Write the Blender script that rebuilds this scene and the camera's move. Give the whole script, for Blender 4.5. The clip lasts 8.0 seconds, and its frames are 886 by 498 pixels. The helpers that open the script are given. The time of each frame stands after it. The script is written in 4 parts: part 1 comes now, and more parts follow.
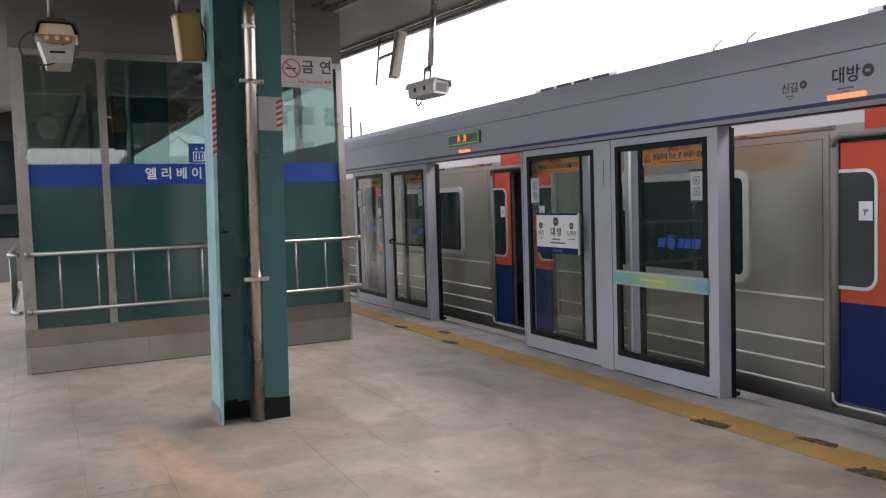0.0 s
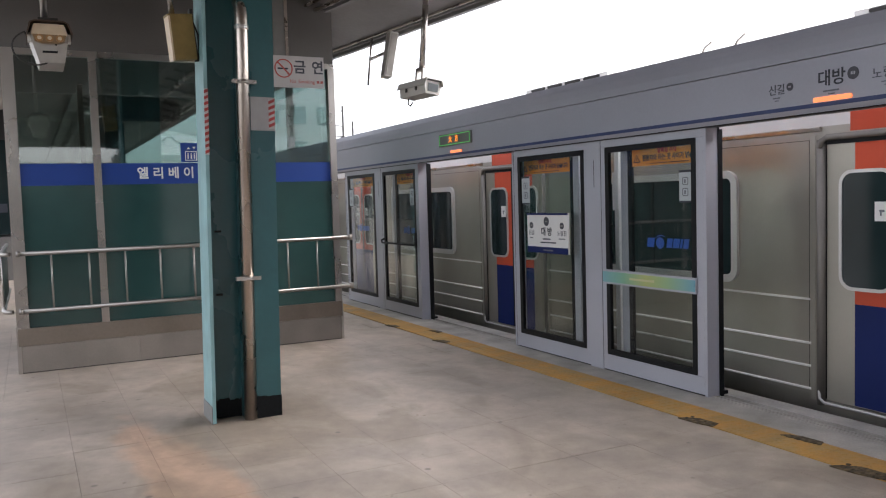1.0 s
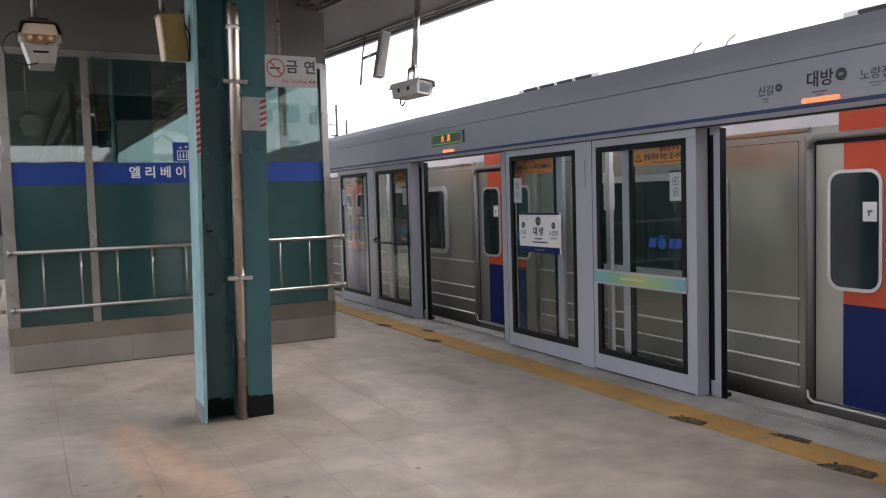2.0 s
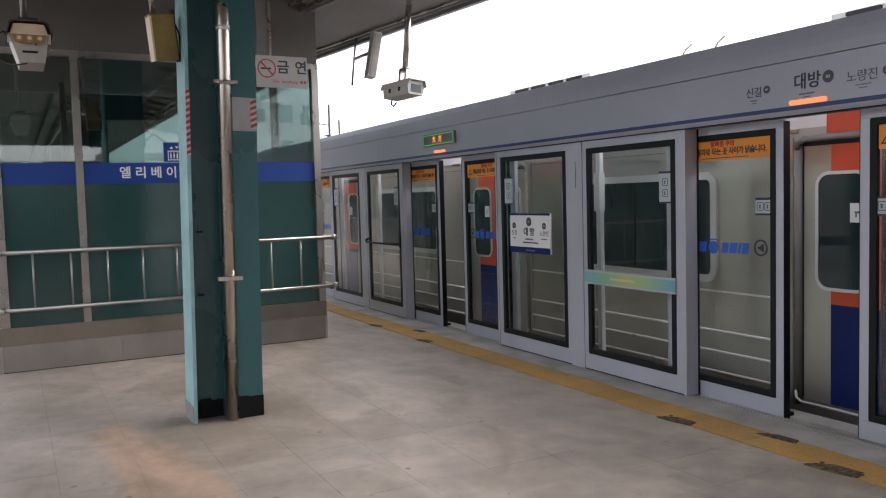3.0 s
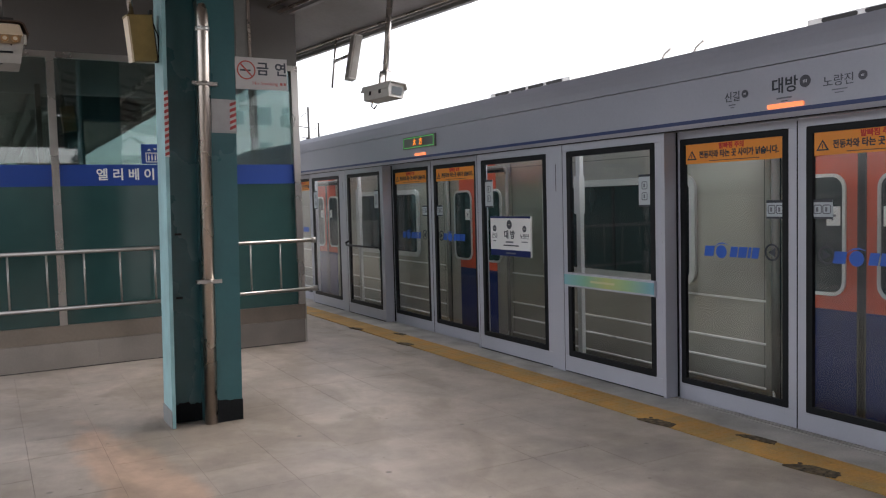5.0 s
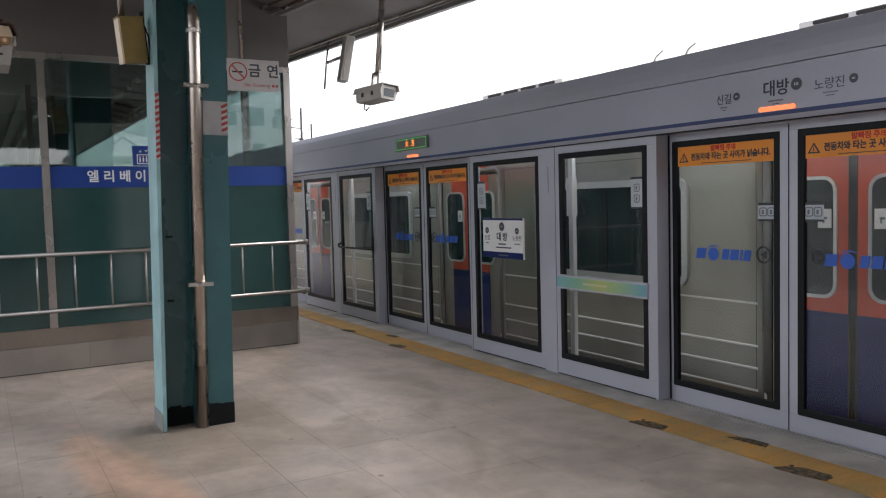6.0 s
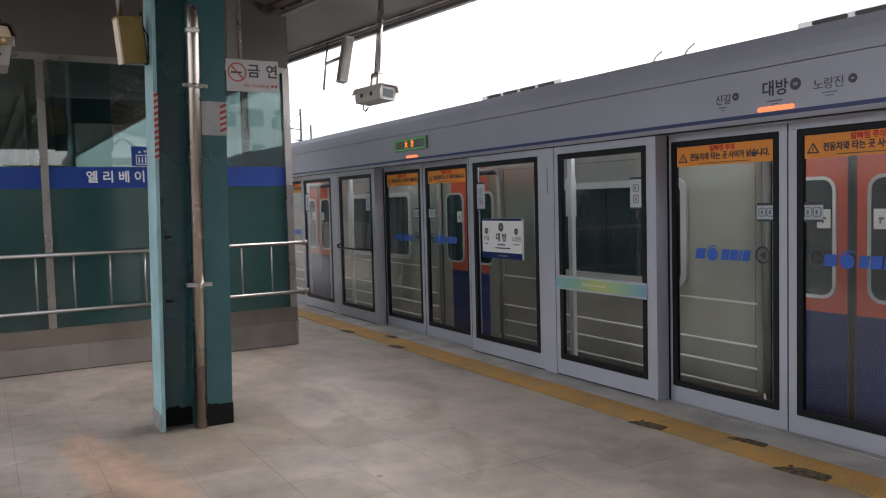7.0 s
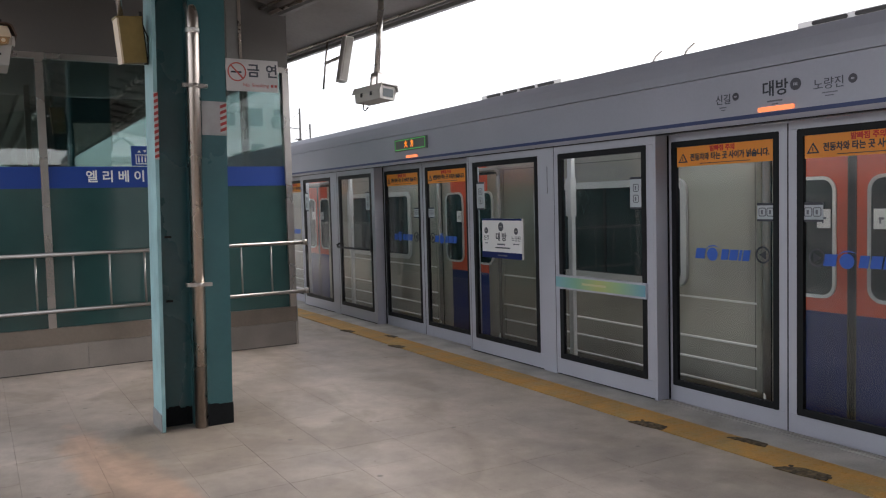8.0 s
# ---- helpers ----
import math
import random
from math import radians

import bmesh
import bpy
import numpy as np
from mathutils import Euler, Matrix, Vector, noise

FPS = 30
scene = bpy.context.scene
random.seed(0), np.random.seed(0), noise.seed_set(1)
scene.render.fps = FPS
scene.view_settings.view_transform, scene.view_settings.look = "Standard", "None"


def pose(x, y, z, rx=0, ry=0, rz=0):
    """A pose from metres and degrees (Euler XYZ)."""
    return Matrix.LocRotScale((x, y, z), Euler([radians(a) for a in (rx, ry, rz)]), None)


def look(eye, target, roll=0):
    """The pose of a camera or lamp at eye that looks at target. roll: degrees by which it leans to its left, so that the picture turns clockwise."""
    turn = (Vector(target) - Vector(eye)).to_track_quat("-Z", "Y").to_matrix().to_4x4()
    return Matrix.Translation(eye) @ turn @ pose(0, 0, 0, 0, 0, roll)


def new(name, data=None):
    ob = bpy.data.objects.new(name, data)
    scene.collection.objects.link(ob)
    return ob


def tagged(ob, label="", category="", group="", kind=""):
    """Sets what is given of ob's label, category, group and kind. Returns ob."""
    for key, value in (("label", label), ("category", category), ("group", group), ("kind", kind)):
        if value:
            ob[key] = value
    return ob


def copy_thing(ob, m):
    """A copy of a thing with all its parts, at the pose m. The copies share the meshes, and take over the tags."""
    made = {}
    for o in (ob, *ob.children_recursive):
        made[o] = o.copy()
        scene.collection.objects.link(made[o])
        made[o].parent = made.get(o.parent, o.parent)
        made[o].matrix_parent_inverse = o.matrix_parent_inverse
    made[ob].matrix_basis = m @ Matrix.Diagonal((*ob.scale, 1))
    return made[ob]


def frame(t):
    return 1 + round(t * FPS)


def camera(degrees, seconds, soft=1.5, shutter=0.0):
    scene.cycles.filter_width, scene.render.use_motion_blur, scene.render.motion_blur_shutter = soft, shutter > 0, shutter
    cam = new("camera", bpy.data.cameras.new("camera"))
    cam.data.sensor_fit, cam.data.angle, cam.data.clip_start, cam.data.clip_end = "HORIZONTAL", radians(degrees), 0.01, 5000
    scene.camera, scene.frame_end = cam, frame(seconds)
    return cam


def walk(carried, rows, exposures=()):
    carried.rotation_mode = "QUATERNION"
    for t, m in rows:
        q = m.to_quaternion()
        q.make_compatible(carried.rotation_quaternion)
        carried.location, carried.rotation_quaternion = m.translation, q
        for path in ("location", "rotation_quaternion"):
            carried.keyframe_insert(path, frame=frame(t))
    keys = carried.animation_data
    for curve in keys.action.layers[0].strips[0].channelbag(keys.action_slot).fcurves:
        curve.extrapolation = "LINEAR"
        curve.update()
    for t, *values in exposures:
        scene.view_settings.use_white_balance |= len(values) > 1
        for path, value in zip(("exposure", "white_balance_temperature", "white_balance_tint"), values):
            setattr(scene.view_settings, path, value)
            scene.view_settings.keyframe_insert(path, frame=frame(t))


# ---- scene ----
cam = camera(57.7, 8.0, soft=1.15)
PATH = [
    (0, (3.287, -4.479, 1.55), (1.502, -3.585, 1.429), -1.8),
    (0.5, (3.303, -4.489, 1.551), (1.523, -3.585, 1.43), -1.7),
    (1, (3.329, -4.496, 1.554), (1.554, -3.584, 1.431), -1.7),
    (1.5, (3.341, -4.492, 1.558), (1.569, -3.573, 1.433), -1.7),
    (3, (3.375, -4.473, 1.567), (1.615, -3.533, 1.44), -1.6),
    (3.5, (3.373, -4.475, 1.569), (1.619, -3.523, 1.443), -1.6),
    (4, (3.373, -4.478, 1.565), (1.624, -3.515, 1.442), -1.5),
    (4.5, (3.369, -4.479, 1.561), (1.626, -3.505, 1.44), -1.5),
    (6, (3.359, -4.467, 1.575), (1.631, -3.467, 1.456), -1.5),
    (6.5, (3.358, -4.462, 1.565), (1.631, -3.461, 1.449), -1.5),
    (7, (3.358, -4.461, 1.568), (1.63, -3.46, 1.452), -1.5),
    (7.5, (3.358, -4.462, 1.568), (1.63, -3.46, 1.452), -1.5),
    (8, (3.355, -4.468, 1.573), (1.628, -3.465, 1.455), -1.5),
]
walk(cam, [(t, look(eye, target, roll)) for t, eye, target, roll in PATH], exposures=[(0.0, 2.05, 6400, 14), (1.7, 1.97, 6400, 14), (3.5, 1.87, 6400, 14), (8.0, 1.80, 6400, 14)])

# ---- daylight: bright overcast ----
world = bpy.data.worlds.new("overcast_sky")
scene.world = world
world.use_nodes = True
wn = world.node_tree
sky = wn.nodes.new("ShaderNodeTexSky")
sky.sky_type = "NISHITA"
sky.sun_disc = False
sky.sun_elevation = radians(48)
sky.sun_rotation = radians(14)
sky.air_density, sky.dust_density = 1.0, 3.0
grey = wn.nodes.new("ShaderNodeHueSaturation")
grey.inputs["Saturation"].default_value = 0.22
wn.links.new(sky.outputs["Color"], grey.inputs["Color"])
wn.links.new(grey.outputs["Color"], wn.nodes["Background"].inputs["Color"])
wn.nodes["Background"].inputs["Strength"].default_value = 0.15
sun = new("sun", bpy.data.lights.new("sun", "SUN"))
sun.data.energy, sun.data.angle, sun.data.color = 0.9, radians(40), (1.0, 0.96, 0.9)
sun.matrix_world = look((5, 20, 21), (0, 0, 0))


# ---- materials ----
def material(name, color, rough=0.5, metal=0.0, grain=40.0, amount=0.12, stain=1.2, stain_amount=0.15, bump=0.05, color2=None, stretch=(1, 1, 1), spec=0.5, vary=0.0):
    """Two scales of colour variation, roughness variation and fine relief."""
    m = bpy.data.materials.new(name)
    m.use_nodes = True
    nt = m.node_tree
    n, l = nt.nodes, nt.links
    b = n["Principled BSDF"]
    co = n.new("ShaderNodeTexCoord")
    geo = n.new("ShaderNodeNewGeometry")
    mp = n.new("ShaderNodeMapping")
    mp.inputs["Scale"].default_value = stretch
    l.new(geo.outputs["Position"], mp.inputs["Vector"])
    n1 = n.new("ShaderNodeTexNoise")
    n1.inputs["Scale"].default_value, n1.inputs["Detail"].default_value = grain, 5
    n2 = n.new("ShaderNodeTexNoise")
    n2.inputs["Scale"].default_value, n2.inputs["Detail"].default_value = stain, 6
    l.new(mp.outputs["Vector"], n1.inputs["Vector"])
    l.new(geo.outputs["Position"], n2.inputs["Vector"])
    c = Vector(color[:3])
    dark = color2 or tuple(c * (1 - 2.2 * stain_amount))
    r2 = n.new("ShaderNodeValToRGB")
    r2.color_ramp.elements[0].position, r2.color_ramp.elements[1].position = 0.32, 0.66
    r2.color_ramp.elements[0].color = (*dark, 1)
    r2.color_ramp.elements[1].color = (*color[:3], 1)
    l.new(n2.outputs["Fac"], r2.inputs["Fac"])
    r1 = n.new("ShaderNodeMapRange")
    r1.inputs["To Min"].default_value, r1.inputs["To Max"].default_value = 1 - amount, 1 + amount
    l.new(n1.outputs["Fac"], r1.inputs["Value"])
    mx = n.new("ShaderNodeVectorMath")
    mx.operation = "SCALE"
    l.new(r2.outputs["Color"], mx.inputs[0])
    if vary:
        oi = n.new("ShaderNodeObjectInfo")
        rv = n.new("ShaderNodeMapRange")
        rv.inputs["To Min"].default_value, rv.inputs["To Max"].default_value = 1 - vary, 1 + vary
        l.new(oi.outputs["Random"], rv.inputs["Value"])
        ml = n.new("ShaderNodeMath")
        ml.operation = "MULTIPLY"
        l.new(rv.outputs["Result"], ml.inputs[0])
        l.new(r1.outputs["Result"], ml.inputs[1])
        l.new(ml.outputs[0], mx.inputs["Scale"])
    else:
        l.new(r1.outputs["Result"], mx.inputs["Scale"])
    l.new(mx.outputs["Vector"], b.inputs["Base Color"])
    rr = n.new("ShaderNodeMapRange")
    rr.inputs["To Min"].default_value, rr.inputs["To Max"].default_value = max(0.03, rough - 0.1), min(1, rough + 0.1)
    l.new(n2.outputs["Fac"], rr.inputs["Value"])
    l.new(rr.outputs["Result"], b.inputs["Roughness"])
    b.inputs["Metallic"].default_value = metal
    b.inputs["Specular IOR Level"].default_value = spec
    if bump:
        bp = n.new("ShaderNodeBump")
        bp.inputs["Strength"].default_value, bp.inputs["Distance"].default_value = bump, 0.01
        l.new(n1.outputs["Fac"], bp.inputs["Height"])
        l.new(bp.outputs["Normal"], b.inputs["Normal"])
    return m


def glass(name, tint, gloss_rough=0.02, ior=1.5):
    """Clear pane: tinted see-through with a Fresnel gloss."""
    m = bpy.data.materials.new(name)
    m.use_nodes = True
    nt = m.node_tree
    n, l = nt.nodes, nt.links
    n.remove(n["Principled BSDF"])
    tr = n.new("ShaderNodeBsdfTransparent")
    tr.inputs["Color"].default_value = (*tint, 1)
    gl = n.new("ShaderNodeBsdfGlossy")
    gl.inputs["Roughness"].default_value = gloss_rough
    lw = n.new("ShaderNodeLayerWeight")
    lw.inputs["Blend"].default_value = 0.5
    pw = n.new("ShaderNodeMath")
    pw.operation, pw.inputs[1].default_value = "POWER", 5.0
    l.new(lw.outputs["Facing"], pw.inputs[0])
    fr = n.new("ShaderNodeMapRange")
    fr.inputs["To Min"].default_value = ((ior - 1) / (ior + 1)) ** 2
    l.new(pw.outputs[0], fr.inputs["Value"])
    mix = n.new("ShaderNodeMixShader")
    l.new(fr.outputs["Result"], mix.inputs["Fac"])
    l.new(tr.outputs["BSDF"], mix.inputs[1])
    l.new(gl.outputs["BSDF"], mix.inputs[2])
    l.new(mix.outputs["Shader"], n["Material Output"].inputs["Surface"])
    return m


def glowing(name, color, strength):
    m = bpy.data.materials.new(name)
    m.use_nodes = True
    b = m.node_tree.nodes["Principled BSDF"]
    b.inputs["Base Color"].default_value = (*color, 1)
    b.inputs["Emission Color"].default_value = (*color, 1)
    b.inputs["Emission Strength"].default_value = strength
    return m


M_FLOOR = material("worn_terrazzo", (0.425, 0.362, 0.305), 0.42, grain=130, amount=0.26, stain=1.3, stain_amount=0.15, bump=0.06, vary=0.012)


def floor_wear(m):
    """Rust-coloured worn streak, dark traffic smudges and small black spots on the slabs."""
    nt = m.node_tree
    n, l = nt.nodes, nt.links
    b = n["Principled BSDF"]
    old = b.inputs["Base Color"].links[0].from_socket
    geo = n.new("ShaderNodeNewGeometry")
    # streak: an ellipse in plan with a ragged edge
    mp = n.new("ShaderNodeMapping")
    mp.vector_type = "TEXTURE"
    mp.inputs["Location"].default_value = (-1.20, -3.73, 0)
    mp.inputs["Rotation"].default_value = (0, 0, radians(7))
    mp.inputs["Scale"].default_value = (1.8, 0.26, 1)
    l.new(geo.outputs["Position"], mp.inputs["Vector"])
    ln = n.new("ShaderNodeVectorMath")
    ln.operation = "LENGTH"
    l.new(mp.outputs["Vector"], ln.inputs[0])
    nz = n.new("ShaderNodeTexNoise")
    nz.inputs["Scale"].default_value, nz.inputs["Detail"].default_value = 3.0, 9
    l.new(geo.outputs["Position"], nz.inputs["Vector"])
    ad = n.new("ShaderNodeMath")
    ad.operation, ad.inputs[1].default_value = "MULTIPLY_ADD", 1.1
    l.new(nz.outputs["Fac"], ad.inputs[0])
    l.new(ln.outputs["Value"], ad.inputs[2])
    rg = n.new("ShaderNodeMapRange")
    rg.inputs["From Min"].default_value, rg.inputs["From Max"].default_value = 1.58, 1.30
    rg.inputs["To Min"].default_value, rg.inputs["To Max"].default_value = 0.0, 0.8
    l.new(ad.outputs[0], rg.inputs["Value"])
    m1 = n.new("ShaderNodeMix")
    m1.data_type = "RGBA"
    l.new(rg.outputs["Result"], m1.inputs["Factor"])
    l.new(old, m1.inputs["A"])
    m1.inputs["B"].default_value = (0.51, 0.345, 0.245, 1)
    # smudges, drawn out along the platform
    mp2 = n.new("ShaderNodeMapping")
    mp2.inputs["Rotation"].default_value = (0, 0, radians(-25))
    mp2.inputs["Scale"].default_value = (0.75, 1.3, 1)
    l.new(geo.outputs["Position"], mp2.inputs["Vector"])
    n2 = n.new("ShaderNodeTexNoise")
    n2.inputs["Scale"].default_value, n2.inputs["Detail"].default_value, n2.inputs["Distortion"].default_value = 0.95, 12, 1.1
    l.new(mp2.outputs["Vector"], n2.inputs["Vector"])
    r2 = n.new("ShaderNodeMapRange")
    r2.inputs["From Min"].default_value, r2.inputs["From Max"].default_value = 0.50, 0.63
    r2.inputs["To Max"].default_value = 0.5
    l.new(n2.outputs["Fac"], r2.inputs["Value"])
    m2 = n.new("ShaderNodeMix")
    m2.data_type = "RGBA"
    l.new(r2.outputs["Result"], m2.inputs["Factor"])
    l.new(m1.outputs["Result"], m2.inputs["A"])
    m2.inputs["B"].default_value = (0.19, 0.152, 0.108, 1)
    # gum spots
    vo = n.new("ShaderNodeTexVoronoi")
    vo.inputs["Scale"].default_value = 2.6
    l.new(geo.outputs["Position"], vo.inputs["Vector"])
    r3 = n.new("ShaderNodeMapRange")
    r3.inputs["From Min"].default_value, r3.inputs["From Max"].default_value = 0.06, 0.035
    r3.inputs["To Max"].default_value = 0.7
    l.new(vo.outputs["Distance"], r3.inputs["Value"])
    m3 = n.new("ShaderNodeMix")
    m3.data_type = "RGBA"
    l.new(r3.outputs["Result"], m3.inputs["Factor"])
    l.new(m2.outputs["Result"], m3.inputs["A"])
    m3.inputs["B"].default_value = (0.10, 0.09, 0.08, 1)
    # fine dark specks, gathered in patches
    v2 = n.new("ShaderNodeTexVoronoi")
    v2.inputs["Scale"].default_value = 8.0
    l.new(geo.outputs["Position"], v2.inputs["Vector"])
    sub = n.new("ShaderNodeMath")
    sub.operation, sub.inputs[1].default_value = "MULTIPLY_ADD", -0.35
    l.new(nz.outputs["Fac"], sub.inputs[0])
    l.new(v2.outputs["Distance"], sub.inputs[2])
    r4 = n.new("ShaderNodeMapRange")
    r4.inputs["From Min"].default_value, r4.inputs["From Max"].default_value = -0.11, -0.15
    r4.inputs["To Max"].default_value = 0.65
    l.new(sub.outputs[0], r4.inputs["Value"])
    m4 = n.new("ShaderNodeMix")
    m4.data_type = "RGBA"
    l.new(r4.outputs["Result"], m4.inputs["Factor"])
    l.new(m3.outputs["Result"], m4.inputs["A"])
    m4.inputs["B"].default_value = (0.12, 0.10, 0.08, 1)
    # hand-sized grime and pale scuffs
    n5 = n.new("ShaderNodeTexNoise")
    n5.inputs["Scale"].default_value, n5.inputs["Detail"].default_value, n5.inputs["Roughness"].default_value = 5.0, 10, 0.68
    l.new(geo.outputs["Position"], n5.inputs["Vector"])
    r5 = n.new("ShaderNodeMapRange")
    r5.inputs["From Min"].default_value, r5.inputs["From Max"].default_value = 0.3, 0.7
    r5.inputs["To Min"].default_value, r5.inputs["To Max"].default_value = 0.80, 1.16
    l.new(n5.outputs["Fac"], r5.inputs["Value"])
    sc = n.new("ShaderNodeVectorMath")
    sc.operation = "SCALE"
    l.new(m4.outputs["Result"], sc.inputs[0])
    l.new(r5.outputs["Result"], sc.inputs["Scale"])
    l.new(sc.outputs["Vector"], b.inputs["Base Color"])


floor_wear(M_FLOOR)
M_BED = material("joint_mortar", (0.20, 0.175, 0.15), 0.8, grain=90, bump=0.1)
M_CONC = material("edge_concrete", (0.48, 0.455, 0.42), 0.7, grain=70, amount=0.2, stain=3, stain_amount=0.18, bump=0.2)
M_YELLOW = material("yellow_tactile", (0.52, 0.265, 0.055), 0.6, grain=60, amount=0.2, stain=5, stain_amount=0.14, vary=0.1, color2=(0.36, 0.24, 0.08))
M_WORN = material("worn_black_tactile", (0.05, 0.042, 0.034), 0.8, grain=45, amount=0.6, stain=30, stain_amount=0.2, color2=(0.16, 0.12, 0.07), spec=0.2)
M_PSD = material("grey_painted_aluminium", (0.465, 0.475, 0.535), 0.42, metal=0.25, grain=60, amount=0.04, stain=1.5, stain_amount=0.04, bump=0.01)
M_HEADER = material("grey_header_paint", (0.375, 0.388, 0.45), 0.40, metal=0.2, grain=50, amount=0.05, stain=0.8, stain_amount=0.05, bump=0.01)
M_BLACK = material("black_gasket", (0.010, 0.011, 0.013), 0.5, grain=50, amount=0.2, bump=0.02, spec=0.2)
M_BLUE = material("blue_line_paint", (0.02, 0.04, 0.14), 0.4, grain=50, amount=0.05, stain_amount=0.05, bump=0)
M_STEEL = material("brushed_stainless", (0.53, 0.495, 0.46), 0.28, metal=0.95, grain=60, amount=0.06, stain=1.5, stain_amount=0.06, bump=0.02, stretch=(1, 1, 14))
M_TRAIN = material("train_stainless", (0.44, 0.415, 0.36), 0.36, metal=0.76, grain=30, amount=0.06, stain=0.9, stain_amount=0.09, bump=0.015, stretch=(18, 1, 1))
M_PILLAR = material("dull_pillar_steel", (0.25, 0.23, 0.21), 0.6, metal=0.6, grain=40, amount=0.06, stain=2, stain_amount=0.1, bump=0.02, stretch=(1, 1, 0.1))
M_CHROME = material("polished_bead", (0.84, 0.82, 0.79), 0.3, metal=0.3, grain=30, amount=0.03, stain_amount=0.02, bump=0)
M_TRIM = material("satin_window_trim", (0.64, 0.63, 0.61), 0.32, metal=0.4, grain=30, amount=0.04, stain_amount=0.05, bump=0)
M_PIPE = material("stainless_pipe", (0.56, 0.49, 0.43), 0.28, metal=1.0, grain=40, amount=0.05, stain=2.0, stain_amount=0.08, bump=0.02, stretch=(1, 1, 0.1))
M_RAILING = material("railing_stainless", (0.40, 0.375, 0.345), 0.36, metal=0.9, grain=50, amount=0.06, stain=3.0, stain_amount=0.1, bump=0.02)
M_ORANGE = material("train_orange", (0.58, 0.085, 0.038), 0.45, spec=0.25, grain=30, amount=0.04, stain_amount=0.06, bump=0)
M_NAVY = material("train_navy", (0.008, 0.019, 0.11), 0.5, spec=0.2, grain=30, amount=0.05, stain_amount=0.08, bump=0)
M_CREAM = material("train_white", (0.72, 0.70, 0.67), 0.4, grain=30, amount=0.03, stain_amount=0.05, bump=0.01)
M_DARKGLASS = material("dark_train_glass", (0.016, 0.028, 0.030), 0.06, grain=5, amount=0.1, stain=1, stain_amount=0.1, bump=0)
M_UNDER = material("underframe_black", (0.03, 0.028, 0.026), 0.75, grain=40, amount=0.3)
M_INTERIOR = material("dim_interior", (0.12, 0.12, 0.12), 0.6, grain=20, amount=0.1)
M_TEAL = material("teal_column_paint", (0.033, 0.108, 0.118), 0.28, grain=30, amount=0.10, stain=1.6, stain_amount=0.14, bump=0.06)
# Paler worn copy of the teal: light from the left is in the colour.
M_TEAL_SIDELIT = material("side_lit_teal", (0.25, 0.43, 0.44), 0.5, grain=45, amount=0.16, stain=5, stain_amount=0.12, bump=0.08, stretch=(1, 1, 0.25))
M_TAPE = material("dark_base_tape", (0.010, 0.011, 0.012), 0.75, grain=40, amount=0.4, bump=0.05, spec=0.15)
M_GREYTAPE = material("grey_base_wrap", (0.20, 0.20, 0.195), 0.55, grain=50, amount=0.25, stain=8)
M_SHAFT = material("shaft_panel", (0.155, 0.146, 0.136), 0.5, metal=0.2, grain=30, amount=0.05, stain=1.0, stain_amount=0.08)
M_FROST = material("frosted_teal_glass", (0.028, 0.080, 0.075), 0.16, spec=0.75, grain=4, amount=0.12, stain=0.7, stain_amount=0.14, bump=0.0)
M_SKIRT = material("scuffed_steel_skirt", (0.29, 0.245, 0.205), 0.34, metal=0.75, grain=35, amount=0.1, stain=1.6, stain_amount=0.13, bump=0.03)
M_PLINTH = material("plinth_stone", (0.235, 0.203, 0.175), 0.5, grain=90, amount=0.14, stain=1.6, stain_amount=0.16, vary=0.06)
M_BAND = material("blue_sign_band", (0.004, 0.045, 0.27), 0.5, grain=40, amount=0.05, stain_amount=0.06, bump=0)
M_WHITE = material("white_print", (0.78, 0.78, 0.77), 0.5, grain=40, amount=0.03, stain_amount=0.03, bump=0)
M_INK = material("dark_print", (0.03, 0.035, 0.05), 0.5, grain=40, amount=0.05, bump=0)
M_GREYINK = material("grey_print", (0.16, 0.17, 0.20), 0.5, grain=40, amount=0.05, bump=0)
M_SLATE = material("slate_print", (0.075, 0.08, 0.10), 0.5, grain=40, amount=0.06, bump=0)
M_RED = material("red_print", (0.62, 0.03, 0.02), 0.5, grain=40, amount=0.05, bump=0)
M_BANNER = material("orange_banner", (0.85, 0.30, 0.03), 0.5, grain=40, amount=0.03, stain_amount=0.04, bump=0)
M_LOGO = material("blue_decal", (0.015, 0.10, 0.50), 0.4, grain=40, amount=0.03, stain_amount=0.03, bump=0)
M_BARPALE = material("pale_bar_print", (0.58, 0.56, 0.30), 0.4, grain=30, amount=0.06, stain_amount=0.05, bump=0)
M_BARPRINT = material("blue_to_lime_print", (0.3, 0.45, 0.35), 0.4, grain=20, amount=0.06, bump=0)


